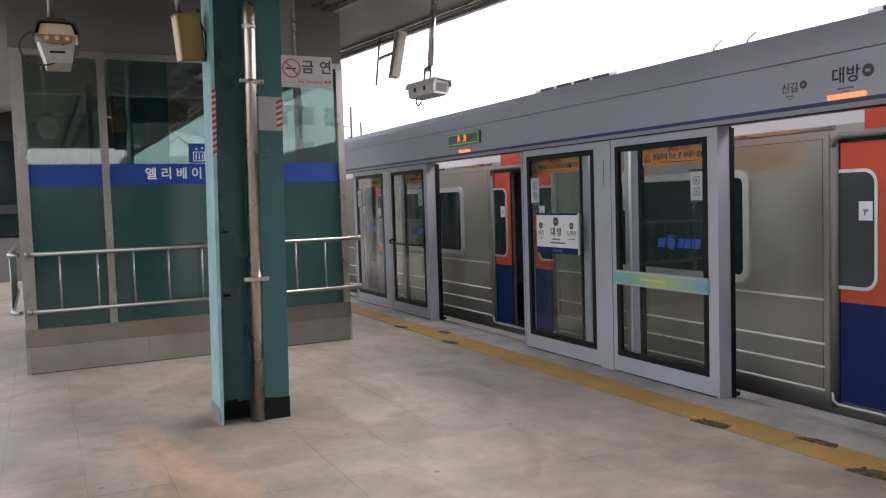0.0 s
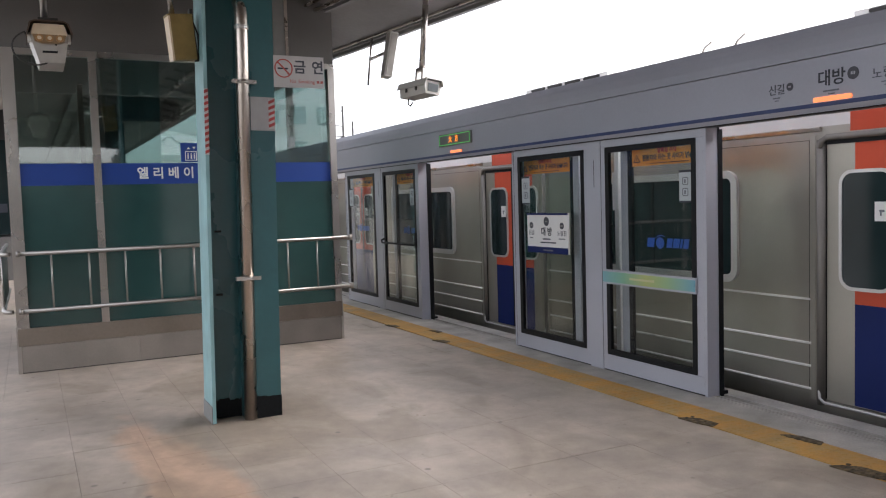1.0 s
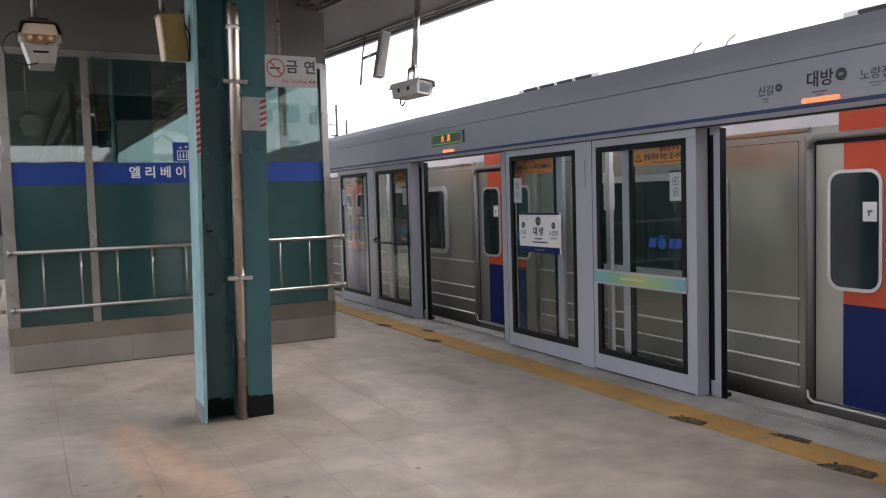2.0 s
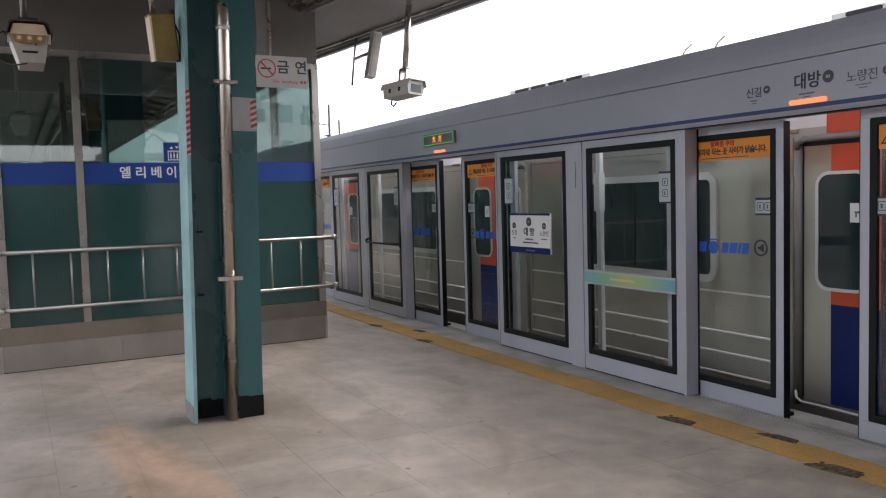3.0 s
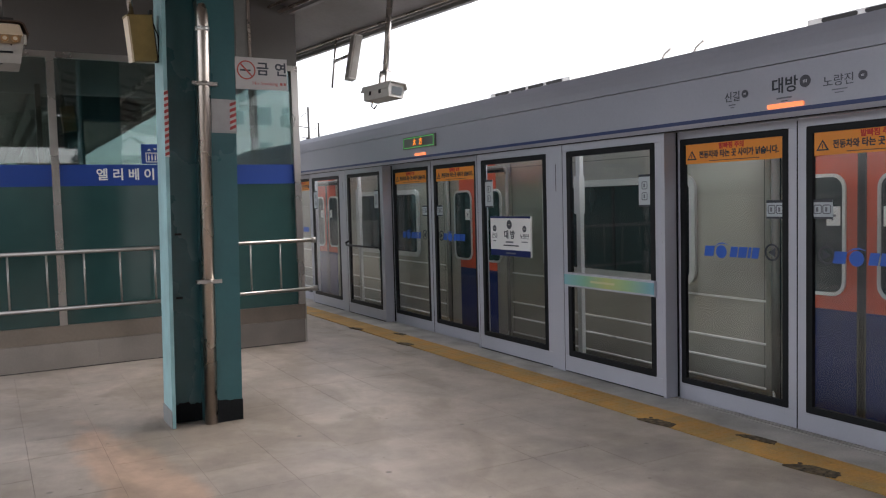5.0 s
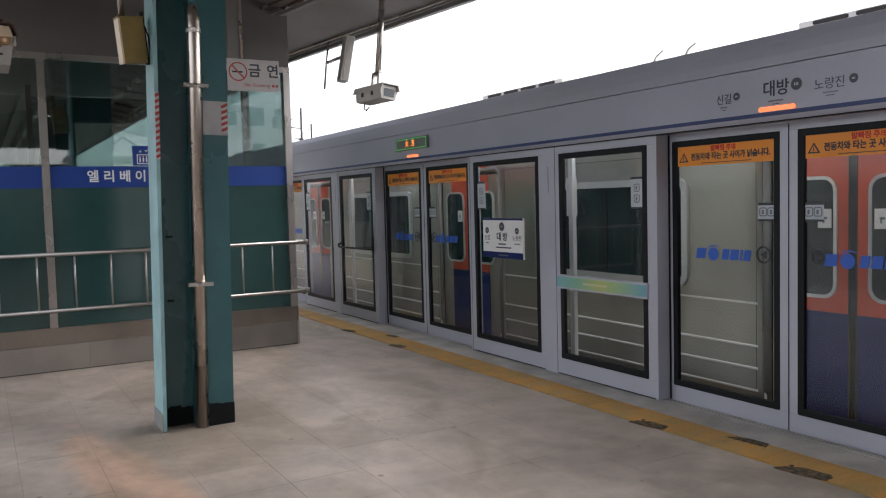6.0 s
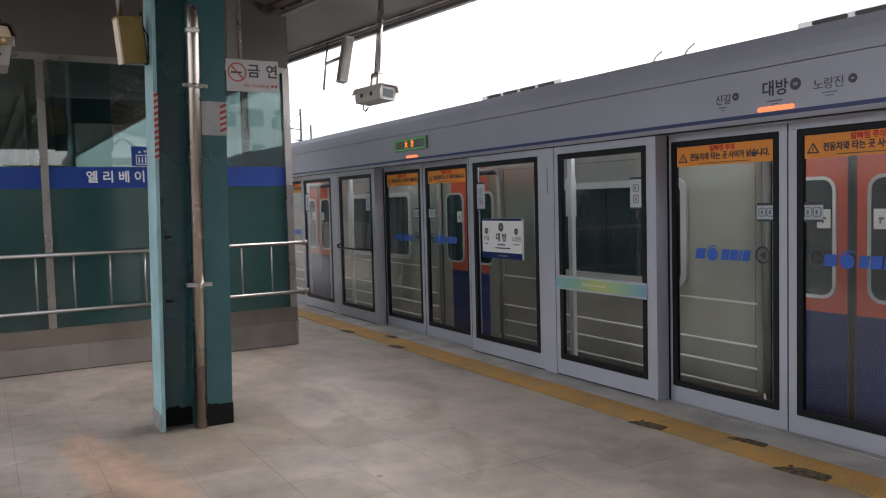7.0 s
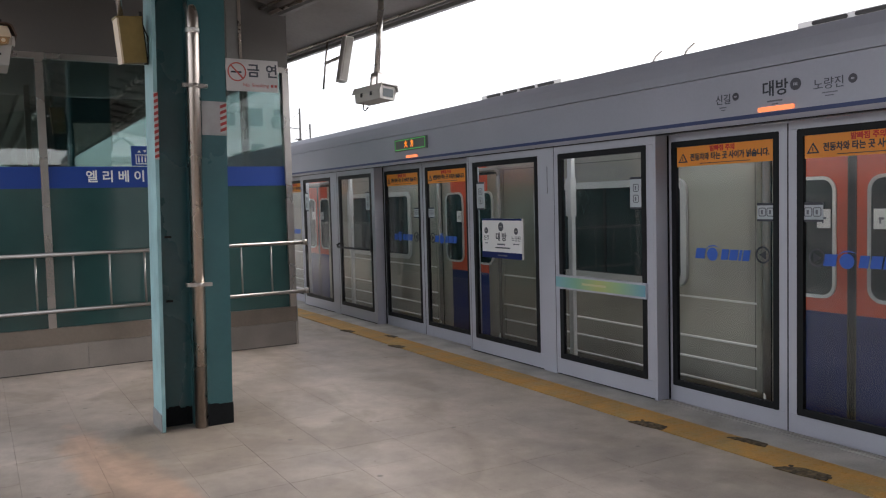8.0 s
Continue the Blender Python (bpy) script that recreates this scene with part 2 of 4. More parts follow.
def bar_fade(m, x0, x1):
    """Print that fades along the bar: blue, green, lime, green, blue."""
    n, l = m.node_tree.nodes, m.node_tree.links
    geo = n.new("ShaderNodeNewGeometry")
    sep = n.new("ShaderNodeSeparateXYZ")
    l.new(geo.outputs["Position"], sep.inputs[0])
    rg = n.new("ShaderNodeMapRange")
    rg.inputs["From Min"].default_value, rg.inputs["From Max"].default_value = x0, x1
    l.new(sep.outputs["X"], rg.inputs["Value"])
    cr = n.new("ShaderNodeValToRGB")
    stops = ((0.0, (0.20, 0.42, 0.47)), (0.25, (0.20, 0.40, 0.27)), (0.5, (0.42, 0.46, 0.17)), (0.72, (0.30, 0.46, 0.24)), (1.0, (0.15, 0.36, 0.46)))
    el = cr.color_ramp.elements
    el[0].position, el[1].position = 0.0, 1.0
    el[0].color, el[1].color = (*stops[0][1], 1), (*stops[-1][1], 1)
    for p, c in stops[1:-1]:
        el.new(p).color = (*c, 1)
    l.new(rg.outputs["Result"], cr.inputs["Fac"])
    l.new(cr.outputs["Color"], n["Principled BSDF"].inputs["Base Color"])


bar_fade(M_BARPRINT, -2.30, -1.193)
M_BEIGE = material("beige_enamel", (0.70, 0.56, 0.385), 0.45, grain=40, amount=0.06, stain=6, stain_amount=0.08)
M_GOLD = material("aged_yellow_enamel", (0.25, 0.175, 0.062), 0.5, spec=0.2, grain=40, amount=0.1, stain=6, stain_amount=0.12)
M_CASE = material("camera_case_grey", (0.37, 0.345, 0.31), 0.45, grain=40, amount=0.05, stain=8, stain_amount=0.1)
M_TAPERED = material("faded_red_tape", (0.36, 0.035, 0.03), 0.5, grain=60, amount=0.15, stain=14, stain_amount=0.15)
M_TAPEWHITE = material("soiled_white_tape", (0.50, 0.48, 0.46), 0.5, grain=60, amount=0.12, stain=14, stain_amount=0.15)
M_SIGN = material("dull_white_sign", (0.56, 0.535, 0.525), 0.5, grain=40, amount=0.04, stain=4, stain_amount=0.05)
M_NOTICE = material("faded_paper", (0.34, 0.33, 0.325), 0.7, grain=40, amount=0.05, stain=9, stain_amount=0.08)
M_NOTICEBLUE = material("bluish_white_print", (0.48, 0.53, 0.56), 0.5, grain=40, amount=0.04, stain_amount=0.04, bump=0)
M_LAMPBAR = material("tan_enamel", (0.30, 0.19, 0.095), 0.45, grain=40, amount=0.08, stain=8, stain_amount=0.08)
M_SIGNRED = material("faded_sign_red", (0.50, 0.10, 0.085), 0.5, grain=40, amount=0.06, stain=6, stain_amount=0.08)
M_HOOD = material("brown_camera_hood", (0.085, 0.048, 0.03), 0.5, spec=0.3, grain=40, amount=0.1, stain=6, stain_amount=0.1)
M_AMBER = material("amber_lamp_cover", (0.42, 0.22, 0.08), 0.3, grain=20, amount=0.05)
M_CAMERA = material("camera_grey_white", (0.62, 0.60, 0.56), 0.45, grain=40, amount=0.05, stain_amount=0.06)
M_CEIL = material("canopy_deck", (0.28, 0.263, 0.25), 0.65, grain=20, amount=0.12, stain=0.8, stain_amount=0.15)
M_BEAM = material("canopy_beam_paint", (0.22, 0.215, 0.205), 0.55, grain=20, amount=0.1, stain=1.0, stain_amount=0.12)
M_BALLAST = material("ballast", (0.13, 0.12, 0.11), 0.9, grain=14, amount=0.45, stain=1.5, bump=0.8)
M_RAIL = material("rail_steel", (0.25, 0.2, 0.17), 0.4, metal=0.8, grain=30, amount=0.2)
M_FACADE = material("pale_facade", (0.62, 0.60, 0.56), 0.8, grain=6, amount=0.06, stain=0.3, stain_amount=0.08)
M_FACADE2 = material("brick_facade", (0.30, 0.2, 0.15), 0.8, grain=6, amount=0.1, stain=0.3, stain_amount=0.1)
M_WINDOW = material("facade_glass", (0.06, 0.08, 0.09), 0.1, grain=2, amount=0.1, bump=0)
M_LAMP = glowing("orange_indicator", (1.0, 0.26, 0.10), 0.30)
M_LED = glowing("led_amber", (1.0, 0.28, 0.02), 0.30)
M_LEDG = glowing("led_green", (0.10, 0.50, 0.12), 0.12)
M_LEDBODY = material("led_panel", (0.13, 0.135, 0.135), 0.5, grain=60, amount=0.2)
M_GLASS = glass("clear_screen_glass", (0.945, 0.965, 0.95), ior=1.5)
M_TINT = glass("dark_shaft_glass", (0.62, 0.70, 0.69), ior=2.2)


# ---- building helpers ----
def box(bm, x0, x1, y0, y1, z0, z1):
    v = [bm.verts.new((x, y, z)) for z in (z0, z1) for x, y in ((x0, y0), (x1, y0), (x1, y1), (x0, y1))]
    for f in ((3, 2, 1, 0), (4, 5, 6, 7), (0, 1, 5, 4), (1, 2, 6, 5), (2, 3, 7, 6), (3, 0, 4, 7)):
        bm.faces.new([v[i] for i in f])
    return bm


def boxes(*rows):
    bm = bmesh.new()
    for r in rows:
        box(bm, *r)
    return bm


def prism(points, axis, a, b, bm=None):
    """A closed outline of 2D points extruded from a to b along axis 0, 1 or 2."""
    bm = bm or bmesh.new()
    def put(p, d):
        q = [p[0], p[1]]
        q.insert(axis, d)
        return bm.verts.new(q)
    lo, hi = [put(p, a) for p in points], [put(p, b) for p in points]
    k = len(points)
    for i in range(k):
        bm.faces.new((lo[i], lo[(i + 1) % k], hi[(i + 1) % k], hi[i]))
    bm.faces.new(lo[::-1])
    bm.faces.new(hi)
    return bm


def rounded(x0, x1, z0, z1, r, n=5):
    pts = []
    for cx, cz, a0 in ((x1 - r, z1 - r, 0), (x0 + r, z1 - r, 90), (x0 + r, z0 + r, 180), (x1 - r, z0 + r, 270)):
        for i in range(n + 1):
            a = radians(a0 + 90 * i / n)
            pts.append((cx + r * math.cos(a), cz + r * math.sin(a)))
    return pts


def ring(x0, x1, z0, z1, r, w, y0, y1, bm=None):
    """A rounded rectangular frame of width w in an upright x-z plane."""
    bm = bm or bmesh.new()
    out, inn = rounded(x0, x1, z0, z1, r), rounded(x0 + w, x1 - w, z0 + w, z1 - w, max(r - w, 0.004))
    loops = [[bm.verts.new((p[0], y, p[1])) for p in pts] for pts, y in ((out, y0), (inn, y0), (inn, y1), (out, y1))]
    k = len(out)
    for a, b in ((0, 1), (1, 2), (2, 3), (3, 0)):
        for i in range(k):
            j = (i + 1) % k
            bm.faces.new((loops[a][i], loops[a][j], loops[b][j], loops[b][i]))
    return bm


def tube(points, r, n=10, bm=None):
    """A round bar along a line of points."""
    bm = bm or bmesh.new()
    pts = [Vector(p) for p in points]
    rings = []
    for i, p in enumerate(pts):
        d = (pts[min(i + 1, len(pts) - 1)] - pts[max(i - 1, 0)]).normalized()
        u = d.orthogonal().normalized() if i == 0 else (rings[-1][1] - d * rings[-1][1].dot(d)).normalized()
        w = d.cross(u)
        rings.append(([bm.verts.new(p + r * (u * math.cos(2 * math.pi * k / n) + w * math.sin(2 * math.pi * k / n))) for k in range(n)], u))
    for (a, _), (b, _) in zip(rings, rings[1:]):
        for k in range(n):
            f = bm.faces.new((a[k], a[(k + 1) % n], b[(k + 1) % n], b[k]))
            f.smooth = True
    bm.faces.new(rings[0][0][::-1])
    bm.faces.new(rings[-1][0])
    return bm


def part(name, bm, mat, parent=None, label="", bevel=0.0, at=None):
    if bevel:
        sharp = [e for e in bm.edges if len(e.link_faces) == 2 and e.calc_face_angle(0) > 0.6]
        bmesh.ops.bevel(bm, geom=sharp, offset=bevel, segments=2, affect="EDGES", clamp_overlap=True)
    bmesh.ops.recalc_face_normals(bm, faces=bm.faces)
    me = bpy.data.meshes.new(name)
    bm.to_mesh(me)
    bm.free()
    me.materials.append(mat)
    ob = new(name, me)
    if at:
        ob.location = at
    ob.parent = parent
    if label:
        ob["label"] = label
    return ob


def thing(name, label, category, at=(0, 0, 0), group="", kind=""):
    ob = new(name)
    ob.location = at
    return tagged(ob, label, category, group, kind)


def solid(name, bm, mat, label, category, group="", kind="", bevel=0.0, at=None):
    return tagged(part(name, bm, mat, None, "", bevel, at), label, category, group, kind)


FACE_X = Matrix(((0, 0, 1, 0), (1, 0, 0, 0), (0, 1, 0, 0), (0, 0, 0, 1)))
FACE_Y = Matrix(((1, 0, 0, 0), (0, 0, -1, 0), (0, 1, 0, 0), (0, 0, 0, 1)))


def writing(name, text, size, place, facing, mat, parent, bold=0.0, width=None, depth=0.001):
    """Lettering as a thin mesh, centred on place. facing: FACE_X looks along +x, FACE_Y along -y."""
    cu = bpy.data.curves.new(name, "FONT")
    cu.body, cu.size, cu.extrude, cu.offset = text, size, depth, bold
    cu.align_x, cu.align_y = "CENTER", "CENTER"
    cu.resolution_u = 3
    tmp = new(name, cu)
    bpy.context.view_layer.update()
    me = bpy.data.meshes.new_from_object(tmp.evaluated_get(bpy.context.evaluated_depsgraph_get()))
    bpy.data.objects.remove(tmp)
    bpy.data.curves.remove(cu)
    k = 1.0
    if width and len(me.vertices):
        xs = [v.co.x for v in me.vertices]
        k = width / max(max(xs) - min(xs), 1e-6)
    me.transform(facing @ Matrix.Diagonal((k, 1, 1, 1)))
    me.materials.clear()
    me.materials.append(mat)
    ob = new(name, me)
    ob.location = place
    ob.parent = parent
    return ob


# ---- large structure ----
PITCH = 4.95           # spacing of screen doors along the platform
CAR_PITCH = 4.9        # spacing of train doors
DOOR_X = -0.06         # middle of the near screen door
EDGE = 0.36            # platform edge
CEIL = 4.1
TX = 0.036             # train doors stand this far past the screen doors
TY = 0.66              # side of the train

ground = solid("ground", boxes((-900, 900, -900, 900, -1.6, -1.15)), M_BALLAST, "grey ballast track bed reaching to the horizon", "ground", kind="structure")
floor = solid("floor", boxes((-45, 30, -7.3, 0.0, -1.15, -0.012), (-45, 30, 0.0, EDGE, -1.15, -0.03)), M_BED, "concrete station platform with worn slabs", "floor", kind="structure")
part("edge_strip", boxes((-45, 30, 0.188, EDGE, -0.03, -0.006)), M_CONC, floor, "rough pale concrete platform edge", bevel=0.006)
part("sill_strip", boxes((-45, 30, -0.254, 0.03, -0.03, -0.001)), M_CONC, floor, "grey concrete strip below the screen doors")
part("sill_rail", boxes((-45, 30, 0.03, 0.06, -0.03, 0.003), (-45, 30, 0.108, 0.124, -0.03, -0.006)), M_CONC, floor, "pale door track")


# Unseen walls, added to hold back light and darken the glass reflection.
solid("added_wall_back", boxes((9.2, 9.4, -7.1, -2.2, 0.0, 2.8)), M_SHAFT, "unseen plain grey wall added to hold back light and reflections", "wall", kind="structure")
solid("added_wall_side", boxes((3.2, 9.4, -7.28, -7.1, 0.0, 3.6)), M_SHAFT, "unseen plain grey side wall added to hold back light", "wall", kind="structure")


def canopy_edge(x):
    return -0.24 + (max(-12.0, min(x, -3.3)) + 3.73) * 0.1265


def ceil_z(x, y):
    """Underside of the canopy: low at both edges, high along the middle."""
    e = canopy_edge(x)
    return 3.55 + (e - y) / (e + 3.2) * 0.65 if y > -3.2 else 3.72 + (y + 5.7) / 2.5 * 0.48


def canopy():
    xs = [-45.0, -12.0, -3.3, 9.5]
    bm = bmesh.new()
    rows = []
    for x in xs:
        e = canopy_edge(x)
        low = [(e, 3.55), (-3.2, 4.20), (-5.7, 3.72)]
        rows.append([bm.verts.new((x, y, z)) for y, z in low] + [bm.verts.new((x, y, z + 0.10)) for y, z in low[::-1]])
    for p, q in zip(rows, rows[1:]):
        for i in range(6):
            bm.faces.new((p[i], p[(i + 1) % 6], q[(i + 1) % 6], q[i]))
    bm.faces.new(rows[0])
    bm.faces.new(rows[-1][::-1])
    roof = solid("ceiling", bm, M_CEIL, "dark ribbed metal platform canopy", "ceiling", kind="structure")

    def along(bm, off, w, h0, h1):
        """A long member that follows the canopy edge at a distance off from it."""
        ring_rows = []
        for x in xs:
            e = canopy_edge(x) - off
            z = ceil_z(x, min(e, canopy_edge(x)))
            ring_rows.append([bm.verts.new((x, y, zz)) for y, zz in ((e, z - h0), (e - w, z - h0), (e - w, z - h1), (e, z - h1))])
        for p, q in zip(ring_rows, ring_rows[1:]):
            for i in range(4):
                bm.faces.new((p[i], p[(i + 1) % 4], q[(i + 1) % 4], q[i]))
        bm.faces.new(ring_rows[0])
        bm.faces.new(ring_rows[-1][::-1])

    # ribs inside the plain soffit strip, gutter, two purlins
    bm = bmesh.new()
    for i in range(54):
        x = -44.5 + i
        e = canopy_edge(x) - 0.95
        prism([(e, ceil_z(x, e)), (e, ceil_z(x, e) - 0.05), (-3.2, 4.14), (-3.2, 4.21)], 0, x, x + 0.07, bm)
    along(bm, -0.05, 0.06, -0.13, 0.035)
    along(bm, 0.055, 0.02, -0.01, 0.018)
    along(bm, 0.93, 0.06, -0.02, 0.10)
    along(bm, 2.1, 0.16, -0.02, 0.24)
    part("ceiling_beams", bm, M_BEAM, roof)
    bm = bmesh.new()
    for off, r, drop in ((0.13, 0.013, 0.02), (1.08, 0.022, 0.12), (1.20, 0.016, 0.11), (1.75, 0.05, 0.14)):
        tube([(x, canopy_edge(x) - off, ceil_z(x, canopy_edge(x) - off) - drop) for x in xs], r, 8, bm)
    part("ceiling_conduits", bm, M_PIPE, roof)
    bm = bmesh.new()
    for x in (-6.4, -3.6, -1.0):
        e = canopy_edge(x) - 1.14
        box(bm, x - 0.11, x + 0.11, e - 0.09, e + 0.09, ceil_z(x, e) - 0.15, ceil_z(x, e) - 0.03)
    part("junction_boxes", bm, M_CASE, roof, "grey conduit junction boxes")
    # Added out of view: limits the sky that the elevator glass reflects.
    part("added_valance", prism([(-5.65, 3.22), (-1.9, 3.22), (-1.9, 3.84), (-3.2, 4.19), (-5.65, 3.72)], 0, 9.36, 9.46), M_BEAM, roof, "unseen end panel added to darken the glass reflection")


canopy()


# ---- train ----
DOORS = [TX + CAR_PITCH * k for k in (-3, -2, -1, 0, 1)]


def train():
    car = thing("train_car", "stainless commuter train car with orange and navy doors", "train", (0, 0, 0))
    z0, zg, HW = -0.19, 2.00, 0.67          # lower edge, gutter, half a doorway
    xs, xe = DOORS[0] - 3.1, DOORS[-1] + 3.1
    # side wall with door openings; the lowest strip turns under
    edges = [xs] + [v for d in DOORS for v in (d - HW, d + HW)] + [xe]
    side = [(TY, 0.02), (TY + 0.03, z0), (TY + 0.08, z0), (TY + 0.08, zg), (TY, zg)]
    for a, b in zip(edges[0::2], edges[1::2]):
        part("side_panel", prism(side, 0, a, b), M_TRAIN, car, "brushed stainless side panel")
        part("panel_seam", boxes((a + 0.10, b - 0.10, TY - 0.0012, TY, 1.905, 1.909), (a + 0.10, a + 0.104, TY - 0.0012, TY, 0.06, 1.905), (b - 0.104, b - 0.10, TY - 0.0012, TY, 0.06, 1.905)), M_UNDER, car)
    for d in DOORS:
        part("lintel", boxes((d - HW, d + HW, TY, TY + 0.08, 1.905, zg)), M_TRAIN, car)
        part("threshold", boxes((d - HW, d + HW, TY + 0.004, TY + 0.30, z0, -0.015)), M_TRAIN, car)
    # roof, far side, floor and inside
    prof = [(TY, zg), (TY, 2.28), (TY + 0.06, 2.45), (TY + 0.22, 2.59), (TY + 0.55, 2.70), (TY + 1.45, 2.76), (TY + 2.35, 2.70), (TY + 2.68, 2.59), (TY + 2.84, 2.45), (TY + 2.9, 2.28), (TY + 2.9, zg)]
    part("roof", prism(prof, 0, xs, xe), M_CREAM, car, "white painted roof and cantrail")
    part("far_wall", boxes((xs, xe, TY + 2.82, TY + 2.9, z0, zg), (xs, xs + 0.08, TY + 0.08, TY + 2.82, z0, zg), (xe - 0.08, xe, TY + 0.08, TY + 2.82, z0, zg)), M_TRAIN, car)
    part("cabin_floor", boxes((xs + 0.08, xe - 0.08, TY + 0.3, TY + 2.82, z0, -0.02)), M_INTERIOR, car, "dark cabin floor")
    part("cabin_lining", boxes((xs + 0.08, xe - 0.08, TY + 2.74, TY + 2.82, -0.02, zg)), M_INTERIOR, car, "dim cabin lining")
    part("underframe", boxes((xs + 0.3, xe - 0.3, TY + 0.12, TY + 2.78, -0.78, z0)), M_UNDER, car, "black underframe")
    for bx in (xs + 3.2, xe - 3.2):
        bog = part("bogie", boxes((bx - 1.6, bx + 1.6, TY + 0.55, TY + 0.75, -0.85, -0.6), (bx - 1.6, bx + 1.6, TY + 2.15, TY + 2.35, -0.85, -0.6), (bx - 0.3, bx + 0.3, TY + 0.75, TY + 2.15, -0.85, -0.7)), M_UNDER, car)
        for wx in (bx - 1.05, bx + 1.05):
            for wy in (TY + 0.72, TY + 2.1):
                part("wheel", tube([(wx, wy, -0.6), (wx, wy + 0.12, -0.6)], 0.41, 24), M_RAIL, bog)
    # bright beads on the side, windows
    for a, b in zip(edges[0::2], edges[1::2]):
        for z in (0.40, 0.228, 0.056):
            part("bead", tube([(a + 0.085, TY - 0.004, z), (b - 0.085, TY - 0.004, z)], 0.0095, 8), M_CHROME, car, "bright raised bead")
        part("waist_seam", boxes((a + 0.09, b - 0.09, TY - 0.010, TY, 0.723, 0.738)), M_CHROME, car, bevel=0.003)
        part("drip_rail", prism([(TY, 1.965), (TY - 0.022, 1.972), (TY - 0.026, 1.995), (TY, 2.003)], 0, a, b), M_STEEL, car, "steel rain gutter")
        m = (a + b) / 2
        wa, wb = m - 1.085, m + 1.012
        if b - a > 3.2:
            w = part("window", ring(wa, wb, 0.80, 1.72, 0.115, 0.062, TY - 0.028, TY), M_TRIM, car, "pale metal window surround", bevel=0.007)
            part("pane", prism(rounded(wa + 0.062, wb - 0.062, 0.862, 1.658, 0.055), 1, TY - 0.008, TY - 0.001), M_DARKGLASS, w, "dark tinted glass")
            part("glazing_bar", boxes((m - 0.018, m + 0.018, TY - 0.014, TY - 0.008, 0.862, 1.658)), M_BLACK, w)
            part("window_gasket", ring(wa + 0.058, wb - 0.058, 0.858, 1.662, 0.058, 0.012, TY - 0.012, TY - 0.009), M_BLACK, w, "black rubber gasket")
    for d in DOORS:
        for s in (-1, 1):
            part("door_pillar", tube([(d + s * 0.678, TY + 0.012, -0.05), (d + s * 0.678, TY + 0.012, 1.905)], 0.034, 14), M_PILLAR, car, "rounded steel door pillar")
            part("pillar_recess", boxes((d + s * 0.735 - 0.02, d + s * 0.735 + 0.02, TY - 0.006, TY, -0.02, 1.94)), M_TRAIN, car)
            # Dark gap between pillar and leaf, put in as a black strip.
            part("jamb_gap", boxes((*sorted((d + s * 0.640, d + s * 0.650)), TY + 0.012, TY + 0.05, 0.0, 1.885)), M_BLACK, car, "black strip for the dark gap at the jamb")
        part("door_header", tube([(d - 0.676, TY - 0.002, 1.845), (d - 0.666, TY - 0.002, 1.895), (d - 0.62, TY - 0.002, 1.92), (d + 0.62, TY - 0.002, 1.92), (d + 0.666, TY - 0.002, 1.895), (d + 0.676, TY - 0.002, 1.845)], 0.024, 10), M_PILLAR, car)
        # Shadow above the leaf is put in as a black strip.
        part("header_gap", boxes((d - 0.64, d + 0.64, TY + 0.010, TY + 0.0198, 1.868, 1.898)), M_BLACK, car, "black strip for the shadowed gap over the door")
        part("door_sill", tube([(d - 0.682, TY - 0.01, 0.06), (d - 0.666, TY - 0.03, 0.005), (d - 0.62, TY - 0.035, -0.02), (d + 0.62, TY - 0.035, -0.02), (d + 0.666, TY - 0.03, 0.005), (d + 0.682, TY - 0.01, 0.06)], 0.011, 8), M_TRIM, car, "bright curved door sill rail")
        part("orange_panel", boxes((d - 0.435, d + 0.435, TY - 0.006, TY, 1.95, 2.004), (d - 0.435, d + 0.435, TY - 0.006, TY, 2.004, 2.27)), M_ORANGE, car, "orange panel above the door")
    # roof equipment
    for c, k in ((-4.60, 4), (0.36, 6), (5.05, 6)):
        w = k * 0.356 / 2
        ac = part("roof_unit", boxes((c - w - 0.1, c + w + 0.1, TY + 0.6, TY + 2.3, 2.68, 2.91)), M_CREAM, car, "white rooftop cooling unit", bevel=0.03)
        for i in range(k):
            sx = c - w + 0.03 + i * 0.356
            part("louvre", prism(rounded(sx, sx + 0.294, 2.868, 2.899, 0.014), 1, TY + 0.59, TY + 0.604), M_UNDER, ac, "dark slot")
    for c in (-2.48, -2.07):
        part("roof_hook", tube([(c - 0.10, TY + 0.75, 2.68), (c - 0.08, TY + 0.75, 2.86), (c - 0.02, TY + 0.75, 2.94), (c + 0.07, TY + 0.75, 2.985)], 0.012, 6), M_CASE, car)
    leaves = []
    for d in DOORS:
        for s in (-1, 1):
            leaf = part("door_leaf", boxes((min(0, s * HW), max(0, s * HW), TY + 0.02, TY + 0.055, -0.01, 1.905)), M_TRAIN, car, "sliding train door in steel, orange and navy")
            leaf.location = (d, 0, 0)
            a, b = sorted((s * 0.004, s * 0.413))
            wa, wb = sorted((s * 0.114, s * 0.532))
            part("orange_paint", boxes((a, b, TY + 0.016, TY + 0.02, 0.726, 1.867)), M_ORANGE, leaf, "orange upper paint")
            part("navy_paint", boxes((a, b, TY + 0.016, TY + 0.02, -0.004, 0.726)), M_NAVY, leaf, "navy lower paint")
            w = part("door_window", ring(wa, wb, 0.822, 1.68, 0.103, 0.024, TY + 0.002, TY + 0.02), M_TRIM, leaf, "bright window surround", bevel=0.004)
            part("pane", prism(rounded(wa + 0.024, wb - 0.024, 0.846, 1.656, 0.08), 1, TY + 0.009, TY + 0.0155), M_DARKGLASS, leaf, "dark door glass")
            sx = s * 0.207
